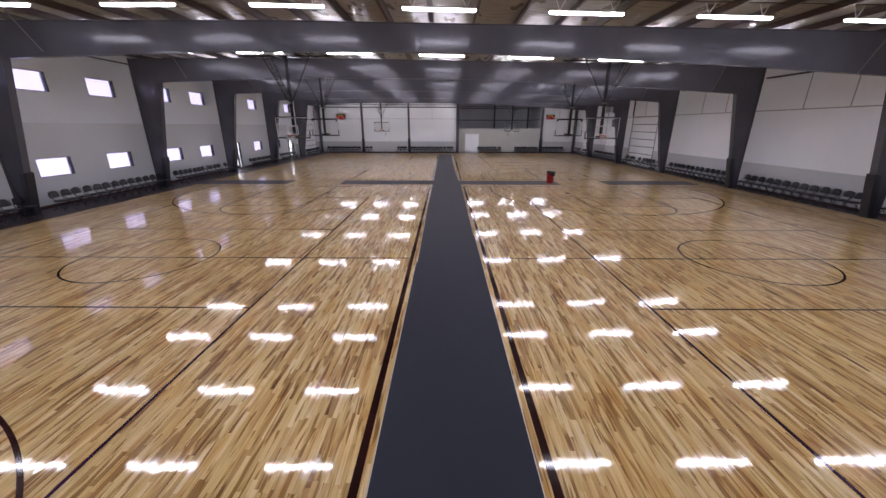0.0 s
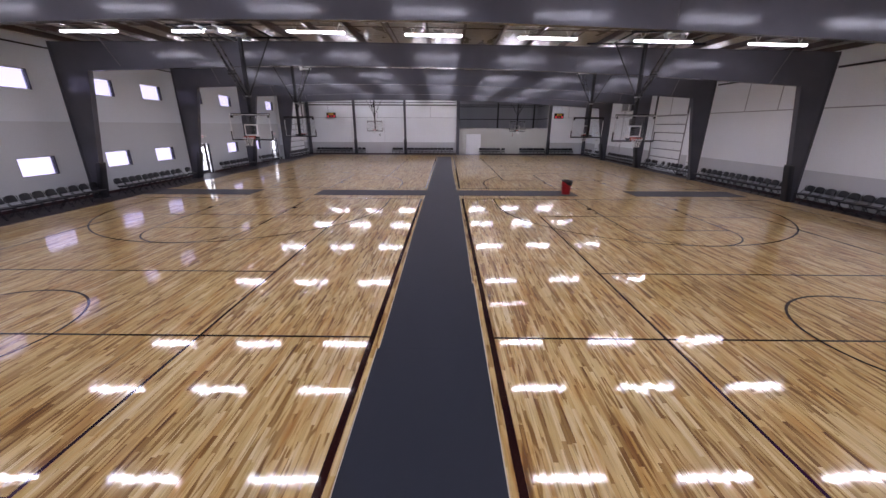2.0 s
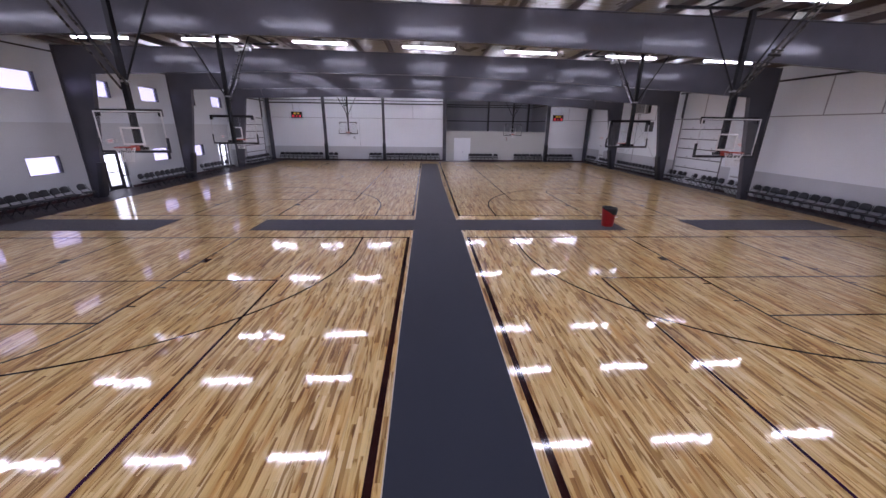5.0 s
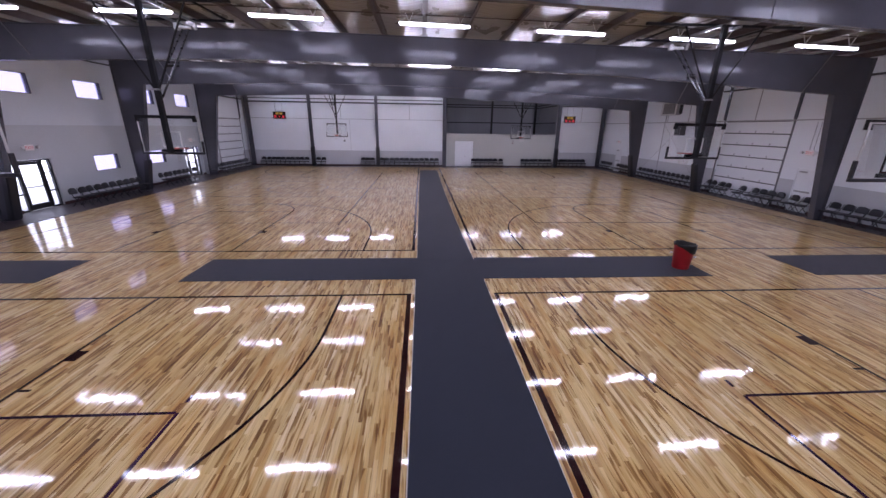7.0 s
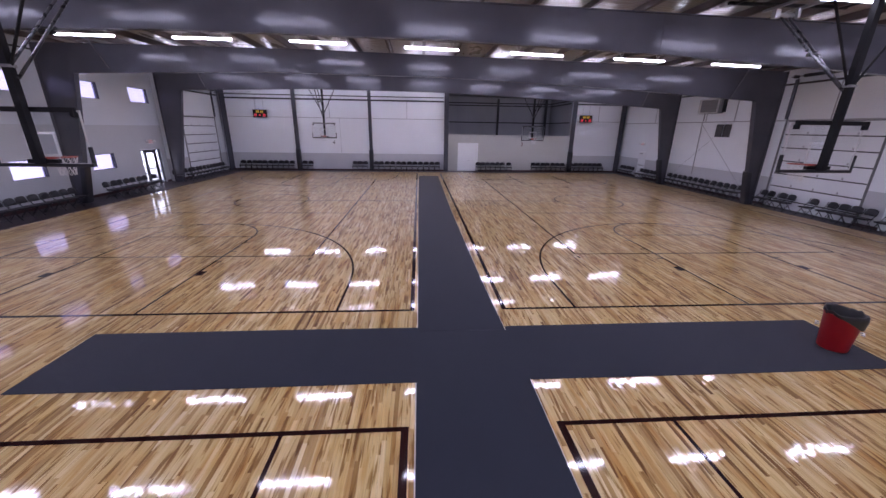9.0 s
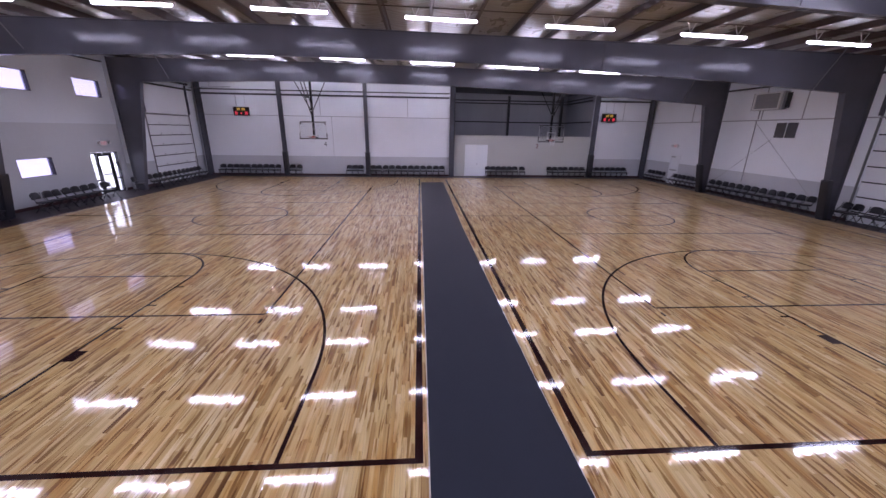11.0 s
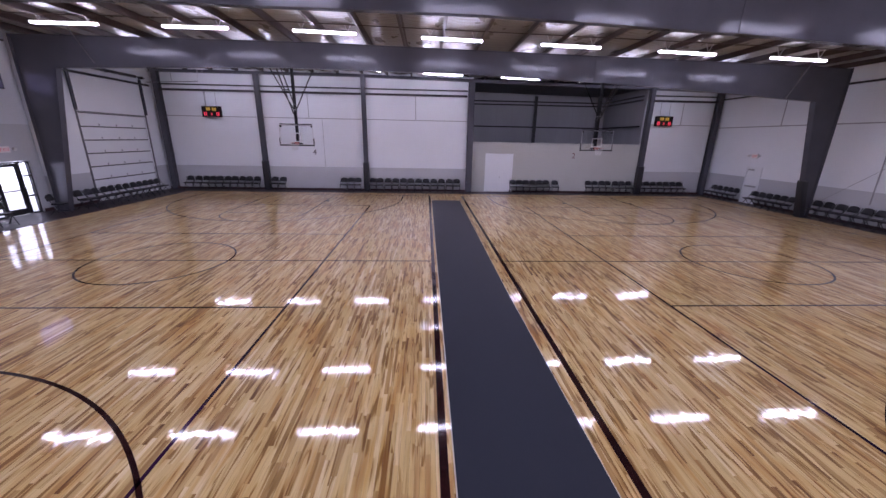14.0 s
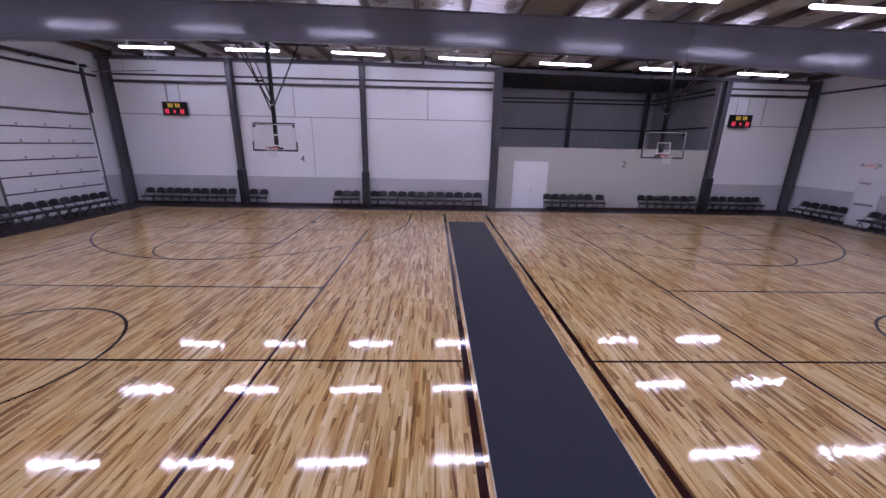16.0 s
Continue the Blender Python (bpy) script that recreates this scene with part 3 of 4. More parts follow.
# ---- court floor ----
WXL, WXR, WY0, WY1 = -16.12, 17.3, YB + 0.3, 49.6
SW = 0.058
NEAR = (1.1, 3.0, 10.0, 18.0)                      # the stretch beside the runner whose strips are single parts
rng = random.Random(4)
strips, singles = [], []
ncol = int((WXR - WXL) / SW)
for i in range(ncol):
    x0 = WXL + i * SW
    y = WY0 - rng.random() * 1.2
    while y < WY1:
        n = rng.uniform(0.3, 1.35)
        a, c = max(y, WY0), min(y + n, WY1)
        if c - a > 0.02:
            near = NEAR[0] < x0 < NEAR[1] and NEAR[2] < a and c < NEAR[3] and len(singles) < 300
            (singles if near else strips).append((x0, a, c, rng.gauss(0, 0.00011), rng.gauss(0, 0.0005)))
        y += n
V, F = [], []
for x0, a, c, roll, dip in strips:
    k = len(V)
    g = 0.0006
    for x, y, s in ((x0 + g, a + g, -1), (x0 + SW - g, a + g, 1), (x0 + SW - g, c - g, 1), (x0 + g, c - g, -1)):
        z = s * roll + (dip * (1 if y > a + 0.1 else -1)) * 0.3
        V += [(x, y, z), (x, y, -0.006)]
    F.append((k, k + 2, k + 4, k + 6))
    F += [(k, k + 1, k + 3, k + 2), (k + 2, k + 3, k + 5, k + 4), (k + 4, k + 5, k + 7, k + 6), (k + 6, k + 7, k + 1, k)]
floor = thing("floor", "glossy varnished maple strip court floor with streaky boards", "floor", "", "structure")
me = bpy.data.meshes.new("strips")
me.from_pydata(V, [], F)
me.materials.append(M_FLOOR)
field = part("strips", me, None, floor)
tagged(field, "", "", "", "stuff")
me = bpy.data.meshes.new("strip")
V = []
for x, y, s in ((0.0006, 0.0006, -1), (SW - 0.0006, 0.0006, 1), (SW - 0.0006, 0.9994, 1), (0.0006, 0.9994, -1)):
    V += [(x, y, s * 0.0001), (x, y, -0.006)]
me.from_pydata(V, [], [(0, 2, 4, 6), (0, 1, 3, 2), (2, 3, 5, 4), (4, 5, 7, 6), (6, 7, 1, 0)])
me.materials.append(M_FLOOR)
for x0, a, c, roll, dip in singles:
    ob = part("strip", me, None, floor)
    ob.matrix_basis = Matrix.Translation((x0, a, 0)) @ Matrix.Rotation(roll * -20, 4, "Y") @ Matrix.Diagonal((1, c - a, 1, 1))
for x0 in (WXL - 0.07, WXR):
    solid("edge_strip", box(x0, x0 + 0.07, WY0, WY1, -0.006, 0.004), M_BASE, "dark maroon edge strip of the court floor", "trim", "structure")
solid("edge_strip", box(WXL, WXR, WY1, WY1 + 0.07, -0.006, 0.004), M_BASE, "dark maroon edge strip of the court floor", "trim", "structure")

# ---- court markings ----
Z0, Z1 = 0.0006, 0.0022


def stripe(bm, x0, x1, y0, y1):
    quad_box(bm, min(x0, x1), max(x0, x1), min(y0, y1), max(y0, y1), Z0, Z1)


def arc(bm, cx, cy, r, a0, a1, w, n=64):
    rows = []
    for i in range(n + 1):
        a = radians(a0 + (a1 - a0) * i / n)
        rows.append([bm.verts.new((cx + q * math.cos(a), cy + q * math.sin(a), Z1)) for q in (r - w / 2, r + w / 2)])
    for p, q in zip(rows, rows[1:]):
        bm.faces.new((p[0], p[1], q[1], q[0]))


def court(cx, y0, y1, half, label):
    """Markings of one court: sidelines, baselines, keys, arcs, centre circle and the thinner volleyball lines."""
    c = thing("court_markings", label, "court lines", "court markings", "structure")
    mid = (y0 + y1) / 2
    inner = -1 if cx > 0 else 1
    b = bmesh.new()
    xi, xo = cx + inner * (7.6 if y0 < 0 else 7.64), cx - inner * (7.6 if cx > 0 else 7.5)
    stripe(b, xi, xi - inner * 0.1, y0, y1)
    stripe(b, xo, xo + inner * 0.06, y0, y1)
    part("sideline", b, M_LINE, c)
    for y, s in ((y0, 1), (y1, -1)):
        b = bmesh.new()
        stripe(b, xo, xi - inner * 0.1, y, y + s * 0.075)
        part("baseline", b, M_LINE, c)
        b = bmesh.new()
        for x in (cx - 1.83, cx + 1.83):
            stripe(b, x - 0.025, x + 0.025, y + s * 0.075, y + s * 5.79)
            out = -1 if x < cx else 1
            for d, w in ((2.15, 0.3), (3.15, 0.05), (4.1, 0.05), (5.05, 0.05)):
                stripe(b, x + out * 0.027, x + out * 0.20, y + s * d, y + s * (d + w))
        stripe(b, cx - 1.8, cx + 1.8, y + s * 5.74, y + s * 5.79)
        part("key", b, M_LINE, c)
        b = bmesh.new()
        arc(b, cx, y + s * 5.77, 1.83, 0 if s > 0 else 180, 180 if s > 0 else 360, 0.05)
        part("free_throw_arc", b, M_LINE, c)
        b = bmesh.new()
        arc(b, cx, y + s * 1.6, 5.97, 0 if s > 0 else 180, 180 if s > 0 else 360, 0.055, 96)
        for x in (cx - 5.97, cx + 5.97):
            stripe(b, x - 0.0275, x + 0.0275, y + s * 0.077, y + s * 1.6)
        part("three_point_arc", b, M_LINE, c)
    b = bmesh.new()
    stripe(b, xo + inner * 0.06, xi - inner * 0.105, mid - 0.025, mid + 0.025)
    part("centre_line", b, M_LINE, c)
    b = bmesh.new()
    arc(b, cx, mid, 1.8, 0, 360, 0.05)
    part("centre_circle", b, M_LINE, c)
    b = bmesh.new()
    for x in (cx - 4.47, cx + 4.47):
        stripe(b, x - 0.025, x + 0.025, mid - half, mid + half)
    for d in (-half, -3, 3, half):
        stripe(b, cx - 4.44, cx + 4.44, mid + d - 0.025, mid + d + 0.025)
    for x in (cx - 4.47, cx + 4.47):
        for e in (-1, 1):
            stripe(b, x - 0.025, x + 0.025, mid + e * (half + 0.2), mid + e * (half + 0.36))
    part("volleyball_line", b, M_THIN, c, "thin dark purple volleyball lines")


for s in (-1, 1):
    court(s * COURT, -5.54, 20.26, 9.18, "dark brown painted basketball lines on the near courts")
    court(s * COURT, 23.48, 48.68, 8.95, "dark brown painted basketball lines on the far courts")


def runner(name, edge, label, top=0.013):
    """A thin mat cut to an outline that runs round it once."""
    b = bmesh.new()
    slab(b, edge, 0.003, top, "z")
    bmesh.ops.bevel(b, geom=list(b.edges), offset=0.0015, segments=1, affect="EDGES")
    mat = thing(name, label, "runner", "floor runners")
    part("mat", b, M_RUNNER, mat)
    return mat


def edge_tape(mat, line, out):
    """A thin pale tape that shows along one edge of a mat."""
    b = bmesh.new()
    for (x0, y0), (x1, y1) in zip(line, line[1:]):
        slab(b, [(x0 - out * 0.03, y0), (x0 + out * 0.016, y0), (x1 + out * 0.016, y1), (x1 - out * 0.03, y1)], 0.0006, 0.0027, "z")
    part("edge_tape", b, M_TAPE, mat, "pale clear tape along the mat edge")



# the sheets meet end to end with slightly stepped and wavering edges
for left_edge, right_edge in (
        ([(-0.90, YB + 0.6), (-0.90, 7.0)], [(0.90, YB + 0.6), (0.893, 7.0)]),
        ([(-0.865, 7.0008), (-0.885, 11.0), (-0.915, 14.0), (-0.90, 22.62)], [(0.893, 7.0008), (0.893, 9.68), (0.862, 9.7), (0.88, 14.0), (0.895, 22.62)]),
        ([(-0.885, 22.628), (-0.89, 34.0), (-0.885, 46.87)], [(0.83, 22.628), (0.77, 25.0), (0.73, 29.0), (0.685, 34.0), (0.70, 40.0), (0.71, 46.86)])):
    mat = runner("floor_runner", left_edge[::-1] + right_edge, "long blue-grey runner mat over the court floor")
    edge_tape(mat, left_edge, -1)
    edge_tape(mat, right_edge, 1)
for s in (-1, 1):
    for x0, x1 in ((0.85, 6.92 if s < 0 else 7.3), (10.35, 16.2)):
        a, c = sorted((s * x0, s * x1))
        runner("floor_runner", [(a, 21.13), ((a + c) / 2, 21.12), (c, 21.135), (c, 22.77), ((a + c) / 2, 22.78), (a, 22.765)], "blue-grey cross runner mat between the courts", 0.010)

# ---- lamps ----


def lamp_meshes():
    L = 2.2
    h = box(-L / 2, L / 2, -0.07, 0.07, 0.03, 0.064, 0.01)
    d = bmesh.new()
    rows = []
    for x, k in ((-L / 2, 0.55), (-L / 2 + 0.02, 0.9), (-L / 2 + 0.05, 1), (L / 2 - 0.05, 1), (L / 2 - 0.02, 0.9), (L / 2, 0.55)):
        rows.append([d.verts.new((x, 0.066 * k * math.cos(a), 0.028 - 0.062 * k * math.sin(a))) for a in [math.pi * i / 8 for i in range(9)]])
    for p, q in zip(rows, rows[1:]):
        for i in range(8):
            d.faces.new((p[i], p[i + 1], q[i + 1], q[i]))
    d.faces.new(rows[0])
    d.faces.new(rows[-1][::-1])
    w = bars([((0, 0, 0.064), (0.17, 0, 0.42)), ((0, 0, 0.064), (-0.17, 0, 0.42))], 0.02)
    return finish(h, "housing", M_WHITEFRAME), finish(d, "diffuser", M_LAMP), finish(w, "hanger", M_WHITEFRAME)


HOUSING, DIFFUSER, HANGER = lamp_meshes()
LAMP_X = (-13.6, -9.25, -4.82, -0.3, 4.07, 8.49, 12.87)
LAMP_Y = (-9.2, -5.4, -1.2, 2.6, 6.55, 10.15, 14.2, 17.6, 21.65, 25.25, 29.17, 33.0, 37.05, 40.75, 44.48, 48.2)
lamp = thing("ceiling_lamp", "white linear high bay lamp, lit, hung under the roof", "lamp", "ceiling lamps")
part("housing", HOUSING, None, lamp)
part("diffuser", DIFFUSER, None, lamp, "glowing white diffuser")
for x in (-0.8, 0.8):
    part("hanger", HANGER, None, lamp).location = (x, 0, 0)
spots = [(x, y) for y in LAMP_Y for x in LAMP_X]
for i, (x, y) in enumerate(spots):
    m = pose(x, y, beam_top(x) - 0.13 - 0.007 * max(0, x + 6), 0, 1.3 if x > -6 else 0, 0)
    if i == 0:
        lamp.matrix_basis = m
    else:
        copy_thing(lamp, m)

# ---- windows ----
for y0, y1, z0, z1 in windows:
    w = thing("window", "small bright window in a dark metal frame", "window", "wall windows", "structure", pose(XL - 0.12, (y0 + y1) / 2, (z0 + z1) / 2))
    hy, hz, t = (y1 - y0) / 2 - 0.003, (z1 - z0) / 2 - 0.003, 0.022
    b = bmesh.new()
    quad_box(b, -0.04, 0.112, -hy, hy, -hz, -hz + t)
    quad_box(b, -0.04, 0.112, -hy, hy, hz - t, hz)
    quad_box(b, -0.04, 0.112, -hy, -hy + t, -hz + t, hz - t)
    quad_box(b, -0.04, 0.112, hy - t, hy, -hz + t, hz - t)
    part("window_frame", b, M_ALU, w)
    p = part("pane", box(-0.006, 0.006, -hy + t, hy - t, -hz + t, hz - t), M_FILM, w)
    p.visible_shadow = False


def storefront(y0, y1):
    """A glazed entrance: a dark framed leaf between two sidelights."""
    e = thing("entrance_door", "dark framed glass door with narrow sidelights", "door", "glass doors", "structure", pose(XL - 0.12, y0, 0))
    W, H = y1 - y0, 2.18
    b = bmesh.new()
    cuts = [0.003, 0.43, W - 0.43, W - 0.003]
    for u in cuts:
        c = min(max(u, 0.03), W - 0.03)
        quad_box(b, -0.06, 0.06, c - 0.027, c + 0.027, 0.0, H)
    quad_box(b, -0.06, 0.06, 0.057, W - 0.057, H - 0.06, H)
    for a, c in ((0.057, 0.403), (W - 0.403, W - 0.057)):
        for z in (0.0, 1.55, 0.72):
            quad_box(b, -0.05, 0.05, a, c, z, z + 0.06)
    part("door_frame", b, M_ALU, e)
    for a, c in ((0.057, 0.403), (W - 0.403, W - 0.057)):
        for z, zz in ((0.06, 0.72), (0.78, 1.55), (1.61, H - 0.06)):
            part("sidelight_pane", box(-0.005, 0.005, a, c, z, zz), M_GLASS, e).visible_shadow = False
    a, c = 0.465, W - 0.465
    b = bmesh.new()
    for p, q, z, zz in ((a, a + 0.11, 0.02, H - 0.07), (c - 0.11, c, 0.02, H - 0.07), (a + 0.11, c - 0.11, 0.02, 0.26), (a + 0.11, c - 0.11, H - 0.2, H - 0.07)):
        quad_box(b, -0.025, 0.025, p, q, z, zz)
    leaf = part("door_leaf", b, M_ALU, e)
    part("pane", box(-0.005, 0.005, a + 0.11, c - 0.11, 0.26, H - 0.2), M_GLASS, leaf).visible_shadow = False
    b = bars([((0.09, a + 0.12, 1.02), (0.09, c - 0.12, 1.02)), ((0.025, a + 0.14, 1.02), (0.09, a + 0.14, 1.02)), ((0.025, c - 0.14, 1.02), (0.09, c - 0.14, 1.02))], 0.035)
    part("push_bar", b, M_BLACK, leaf)
    return e


for a, c in DOORS_L:
    storefront(a, c)


def steel_door(at, w, h, label, double=False):
    """A flush white door in its frame; x along its width, facing -y."""
    e = thing("door", label, "door", "", "structure", at)
    b = bmesh.new()
    t = 0.05
    quad_box(b, 0.004, t, 0.0, 0.12, 0, h - 0.004)
    quad_box(b, w - t, w - 0.004, 0.0, 0.12, 0, h - 0.004)
    quad_box(b, t, w - t, 0.0, 0.12, h - t, h - 0.004)
    part("door_frame", b, M_DOOR, e)
    n = 2 if double else 1
    lw = (w - 2 * t) / n
    for i in range(n):
        leaf = part("door_leaf", box(t + i * lw + 0.0015, t + (i + 1) * lw - 0.0015, 0.02, 0.065, 0.012, h - t - 0.004, 0.003), M_DOOR, e)
        if double:
            hx = t + lw + (-0.07 if i == 0 else 0.07)
            if i == 1:
                b = bmesh.new()
                bar(b, (hx, 0.02, 1.0), (hx, -0.04, 1.0), 0.03, None, 8)
                bar(b, (hx, -0.04, 1.0), (hx, -0.07, 1.0), 0.06, None, 10)
                part("door_knob", b, M_TUBE, leaf)
        else:
            part("push_bar", box(t + 0.12, w - t - 0.12, -0.05, 0.02, 0.98, 1.06, 0.01), M_SILVER, leaf)
            part("door_closer", box(t + 0.12, t + 0.48, -0.05, 0.02, h - 0.2, h - 0.13, 0.008), M_SILVER, leaf)
    return e


steel_door(pose(DD[0], YF + 0.02, 0), DD[1] - DD[0], DD[3], "white flush double door in the low tan wall", True)
for a, c in DOORS_R:
    steel_door(pose(XR - 0.022, c, 0, 0, 0, -90), c - a, 2.13, "white steel exit door with a push bar")


def overhead(at, w, h, label):
    """A sectional door in its opening: x along its width, facing -y, with tracks and spring shaft."""
    e = thing("overhead_door", label, "overhead door", "", "structure", at)
    n = 7
    foot = 0.455
    ph = (h - foot) / (n - 1)
    joints = [0.0] + [foot + ph * i for i in range(n)]
    for i in range(n):
        s = part("door_section", box(0.012, w - 0.012, 0.03, 0.075, joints[i] + 0.026, joints[i + 1] - 0.026, 0.006), M_OHD, e)
        b = bmesh.new()
        for u in (0.26, 0.51, 0.76):
            quad_box(b, u * w - 0.035, u * w + 0.035, 0.018, 0.03, joints[i] + 0.05, joints[i] + 0.15)
        part("hinge", b, M_SEAM, s)
    b = bmesh.new()
    for z in joints:
        quad_box(b, 0.012, w - 0.012, 0.036, 0.07, max(0.0, z - 0.0255), min(h, z + 0.0255))
    part("section_seal", b, M_GAP, e)
    b = bmesh.new()
    for u in (-0.06, w + 0.06):
        quad_box(b, u - 0.045, u + 0.045, -0.055, -0.003, 0.0, 6.3)
    part("track", b, M_TUBE, e)
    b = bmesh.new()
    quad_box(b, -0.1, w + 0.1, -0.03, -0.003, h + 0.0, h + 0.07)
    part("head_trim", b, M_TUBE, e)
    for u in (-0.08, w + 0.08):
        part("track_plate", box(u - 0.075, u + 0.075, -0.12, -0.058, h + 0.1, 6.35, 0.004), M_STEEL, e, "dark steel track plate")
    b = bmesh.new()
    bar(b, (-0.3, -0.25, 6.45), (w + 0.3, -0.25, 6.45), 0.035, None, 8)
    bar(b, (0.4, -0.25, 6.45), (w * 0.47, -0.25, 6.45), 0.15, None, 12)
    bar(b, (w * 0.53, -0.25, 6.45), (w - 0.4, -0.25, 6.45), 0.15, None, 12)
    for u in (-0.1, w / 2, w + 0.1):
        quad_box(b, u - 0.03, u + 0.03, -0.3, -0.003, 6.38, 6.52)
    part("spring_shaft", b, M_GIRT, e)
    return e


overhead(pose(XS - 0.03, OHD_L[0], 0, 0, 0, 90), OHD_L[1] - OHD_L[0], OHD_L[3], "closed white sectional overhead door in the wall")
overhead(pose(XR + 0.03, OHD_R[1], 0, 0, 0, -90), OHD_R[1] - OHD_R[0], OHD_R[3], "closed white sectional overhead door in the wall")


# ---- basketball hoops ----
def hoop_unit(top):
    """A ceiling-hung hoop at the origin, its glass in the plane y = 0, facing -y."""
    h = thing("basketball_hoop", "ceiling-hung glass backboard on black tube braces", "basketball hoop", "basketball hoops")
    W, B, T = 0.915, 2.93, 4.0
    b = bmesh.new()
    for a in ((-W, W, T - 0.03, T), (-W, W, B, B + 0.03), (-W, -W + 0.03, B + 0.03, T - 0.03), (W - 0.03, W, B + 0.03, T - 0.03)):
        quad_box(b, a[0], a[1], -0.006, 0.018, a[2], a[3])
    board = part("backboard", b, M_PALE, h, "glass backboard in a pale metal edge frame")
    part("glass_pane", box(-W + 0.02, W - 0.02, 0.0, 0.012, B + 0.02, T - 0.02), M_BOARD, board, "clear glass pane").visible_shadow = False
    b = bmesh.new()
    for a in ((-0.305, 0.305, 3.53, 3.58), (-0.305, 0.305, 3.09, 3.14), (-0.305, -0.255, 3.14, 3.53), (0.255, 0.305, 3.14, 3.53)):
        quad_box(b, a[0], a[1], -0.008, -0.002, a[2], a[3])
    part("target_square", b, M_WHITEFRAME, board, "white shooting square")
    b = bmesh.new()
    quad_box(b, -W - 0.03, W + 0.03, -0.03, 0.05, B - 0.05, B + 0.02, 0.012)
    for s in (-1, 1):
        quad_box(b, *sorted((s * (W - 0.015), s * (W + 0.03))), -0.03, 0.05, B + 0.02, B + 0.36, 0.012)
    part("edge_padding", b, M_PAD, board, "black rubber edge padding")
    b = bmesh.new()
    pts = [(0.2286 * math.cos(a), -0.38 + 0.2286 * math.sin(a), 3.05) for a in [2 * math.pi * i / 32 for i in range(33)]]
    polyline(b, pts, 0.011, 6)
    bar(b, (-0.09, -0.16, 3.045), (-0.09, -0.01, 3.045), 0.02)
    bar(b, (0.09, -0.16, 3.045), (0.09, -0.01, 3.045), 0.02)
    quad_box(b, -0.12, 0.12, -0.035, -0.008, 2.94, 3.08)
    rim = part("rim", b, M_ORANGE, h, "orange steel ring", True)
    b = bmesh.new()
    n = 12
    prev = [(0.2286, 3.04), (0.19, 2.93), (0.155, 2.82), (0.14, 2.73), (0.135, 2.66)]
    for j in range(len(prev) - 1):
        (r0, z0), (r1, z1) = prev[j], prev[j + 1]
        for i in range(n):
            for d in (-0.5, 0.5):
                a0, a1 = 2 * math.pi * (i + 0.5 * (j % 2)) / n, 2 * math.pi * (i + 0.5 * (j % 2) + d) / n
                bar(b, (r0 * math.cos(a0), -0.38 + r0 * math.sin(a0), z0), (r1 * math.cos(a1), -0.38 + r1 * math.sin(a1), z1), 0.008)
    part("net", b, M_NET, rim, "white cord net")
    mast = part("mast", bars([((0, 0.16, 2.95), (0, 0.20, top))], 0.13), M_BLACK, h, "black square main tube")
    part("mast_collar", box(-0.09, 0.09, 0.09, 0.28, 4.74, 4.79, 0.008), M_SILVER, mast, "bright steel collar")
    b = bmesh.new()
    quad_box(b, -0.88, 0.88, 0.05, 0.12, 3.955, 4.05)
    for s in (-1, 1):
        quad_box(b, *sorted((s * 0.80, s * 0.88)), 0.03, 0.12, 3.86, 3.955)
    part("top_bracket", b, M_BLACK, h, "black mounting bracket")
    b = bmesh.new()
    bar(b, (-0.3, 0.06, 3.0), (0.3, 0.06, 3.0), 0.08)
    bar(b, (0, 0.05, 3.02), (0, 0.18, 3.02), 0.10)
    part("lower_bracket", b, M_BLACK, h, "black mounting bracket")
    for s in (-1, 1):
        part("side_brace", bars([((s * 0.05, 0.18, 4.75), (s * 1.25, 0.2, top - 0.03))], 0.055, 8), M_BLACK, h, "black diagonal tube")
    D = -1.9
    for s in (-1, 1):
        part("folding_brace", bars([((s * 0.09, 0.14, 4.62 + 0.06 * s), (s * 0.11, D, top - 0.28))], 0.06, 8), M_DARKTUBE, h, "dark folding brace")
    b = bmesh.new()
    bar(b, (-0.15, D * 0.45, 5.55), (0.15, D * 0.45, 5.55), 0.08, None, 8)
    bar(b, (-0.15, D * 0.45 - 0.06, 5.65), (0.15, D * 0.45 - 0.06, 5.65), 0.05, None, 8)
    part("brace_knuckle", b, M_BLACK, h, "black hinge of the folding brace")
    for s in (-1, 1):
        part("slide_rail", bars([((s * 0.32, 0.45, top - 0.06), (s * 0.32, D - 0.35, top - 0.06))], 0.06), M_SILVER, h, "pale steel slide rail")
    for y, w in ((0.2, 2.5), (D, 1.6)):
        part("ceiling_rail", bars([((-w, y, top), (w, y, top))], 0.07), M_BLACK, h, "black mounting rail under the roof")
    for x in (-1.45, 1.45):
        part("rail_tie", bars([((x, 0.16, top - 0.02), (x, D, top - 0.02))], 0.05), M_BLACK, h)
    b = bmesh.new()
    bar(b, (-0.2, D, top - 0.22), (0.2, D, top - 0.22), 0.11, None, 12)
    part("winch", b, M_SILVER, h, "bright winch drum")
    part("winch_box", box(0.2, 0.34, D - 0.07, D + 0.07, top - 0.30, top - 0.10, 0.01), M_SILVER, h, "bright gear box")
    part("pulley_block", box(-0.36, -0.28, D - 0.05, D + 0.05, top - 0.28, top - 0.04, 0.01), M_SILVER, h)
    b = bmesh.new()
    bar(b, (0.5, D * 0.5, top - 0.1), (0.9, D * 0.5, top - 0.1), 0.16, None, 12)
    part("motor", b, M_TUBE, h, "grey hoist motor")
    return h


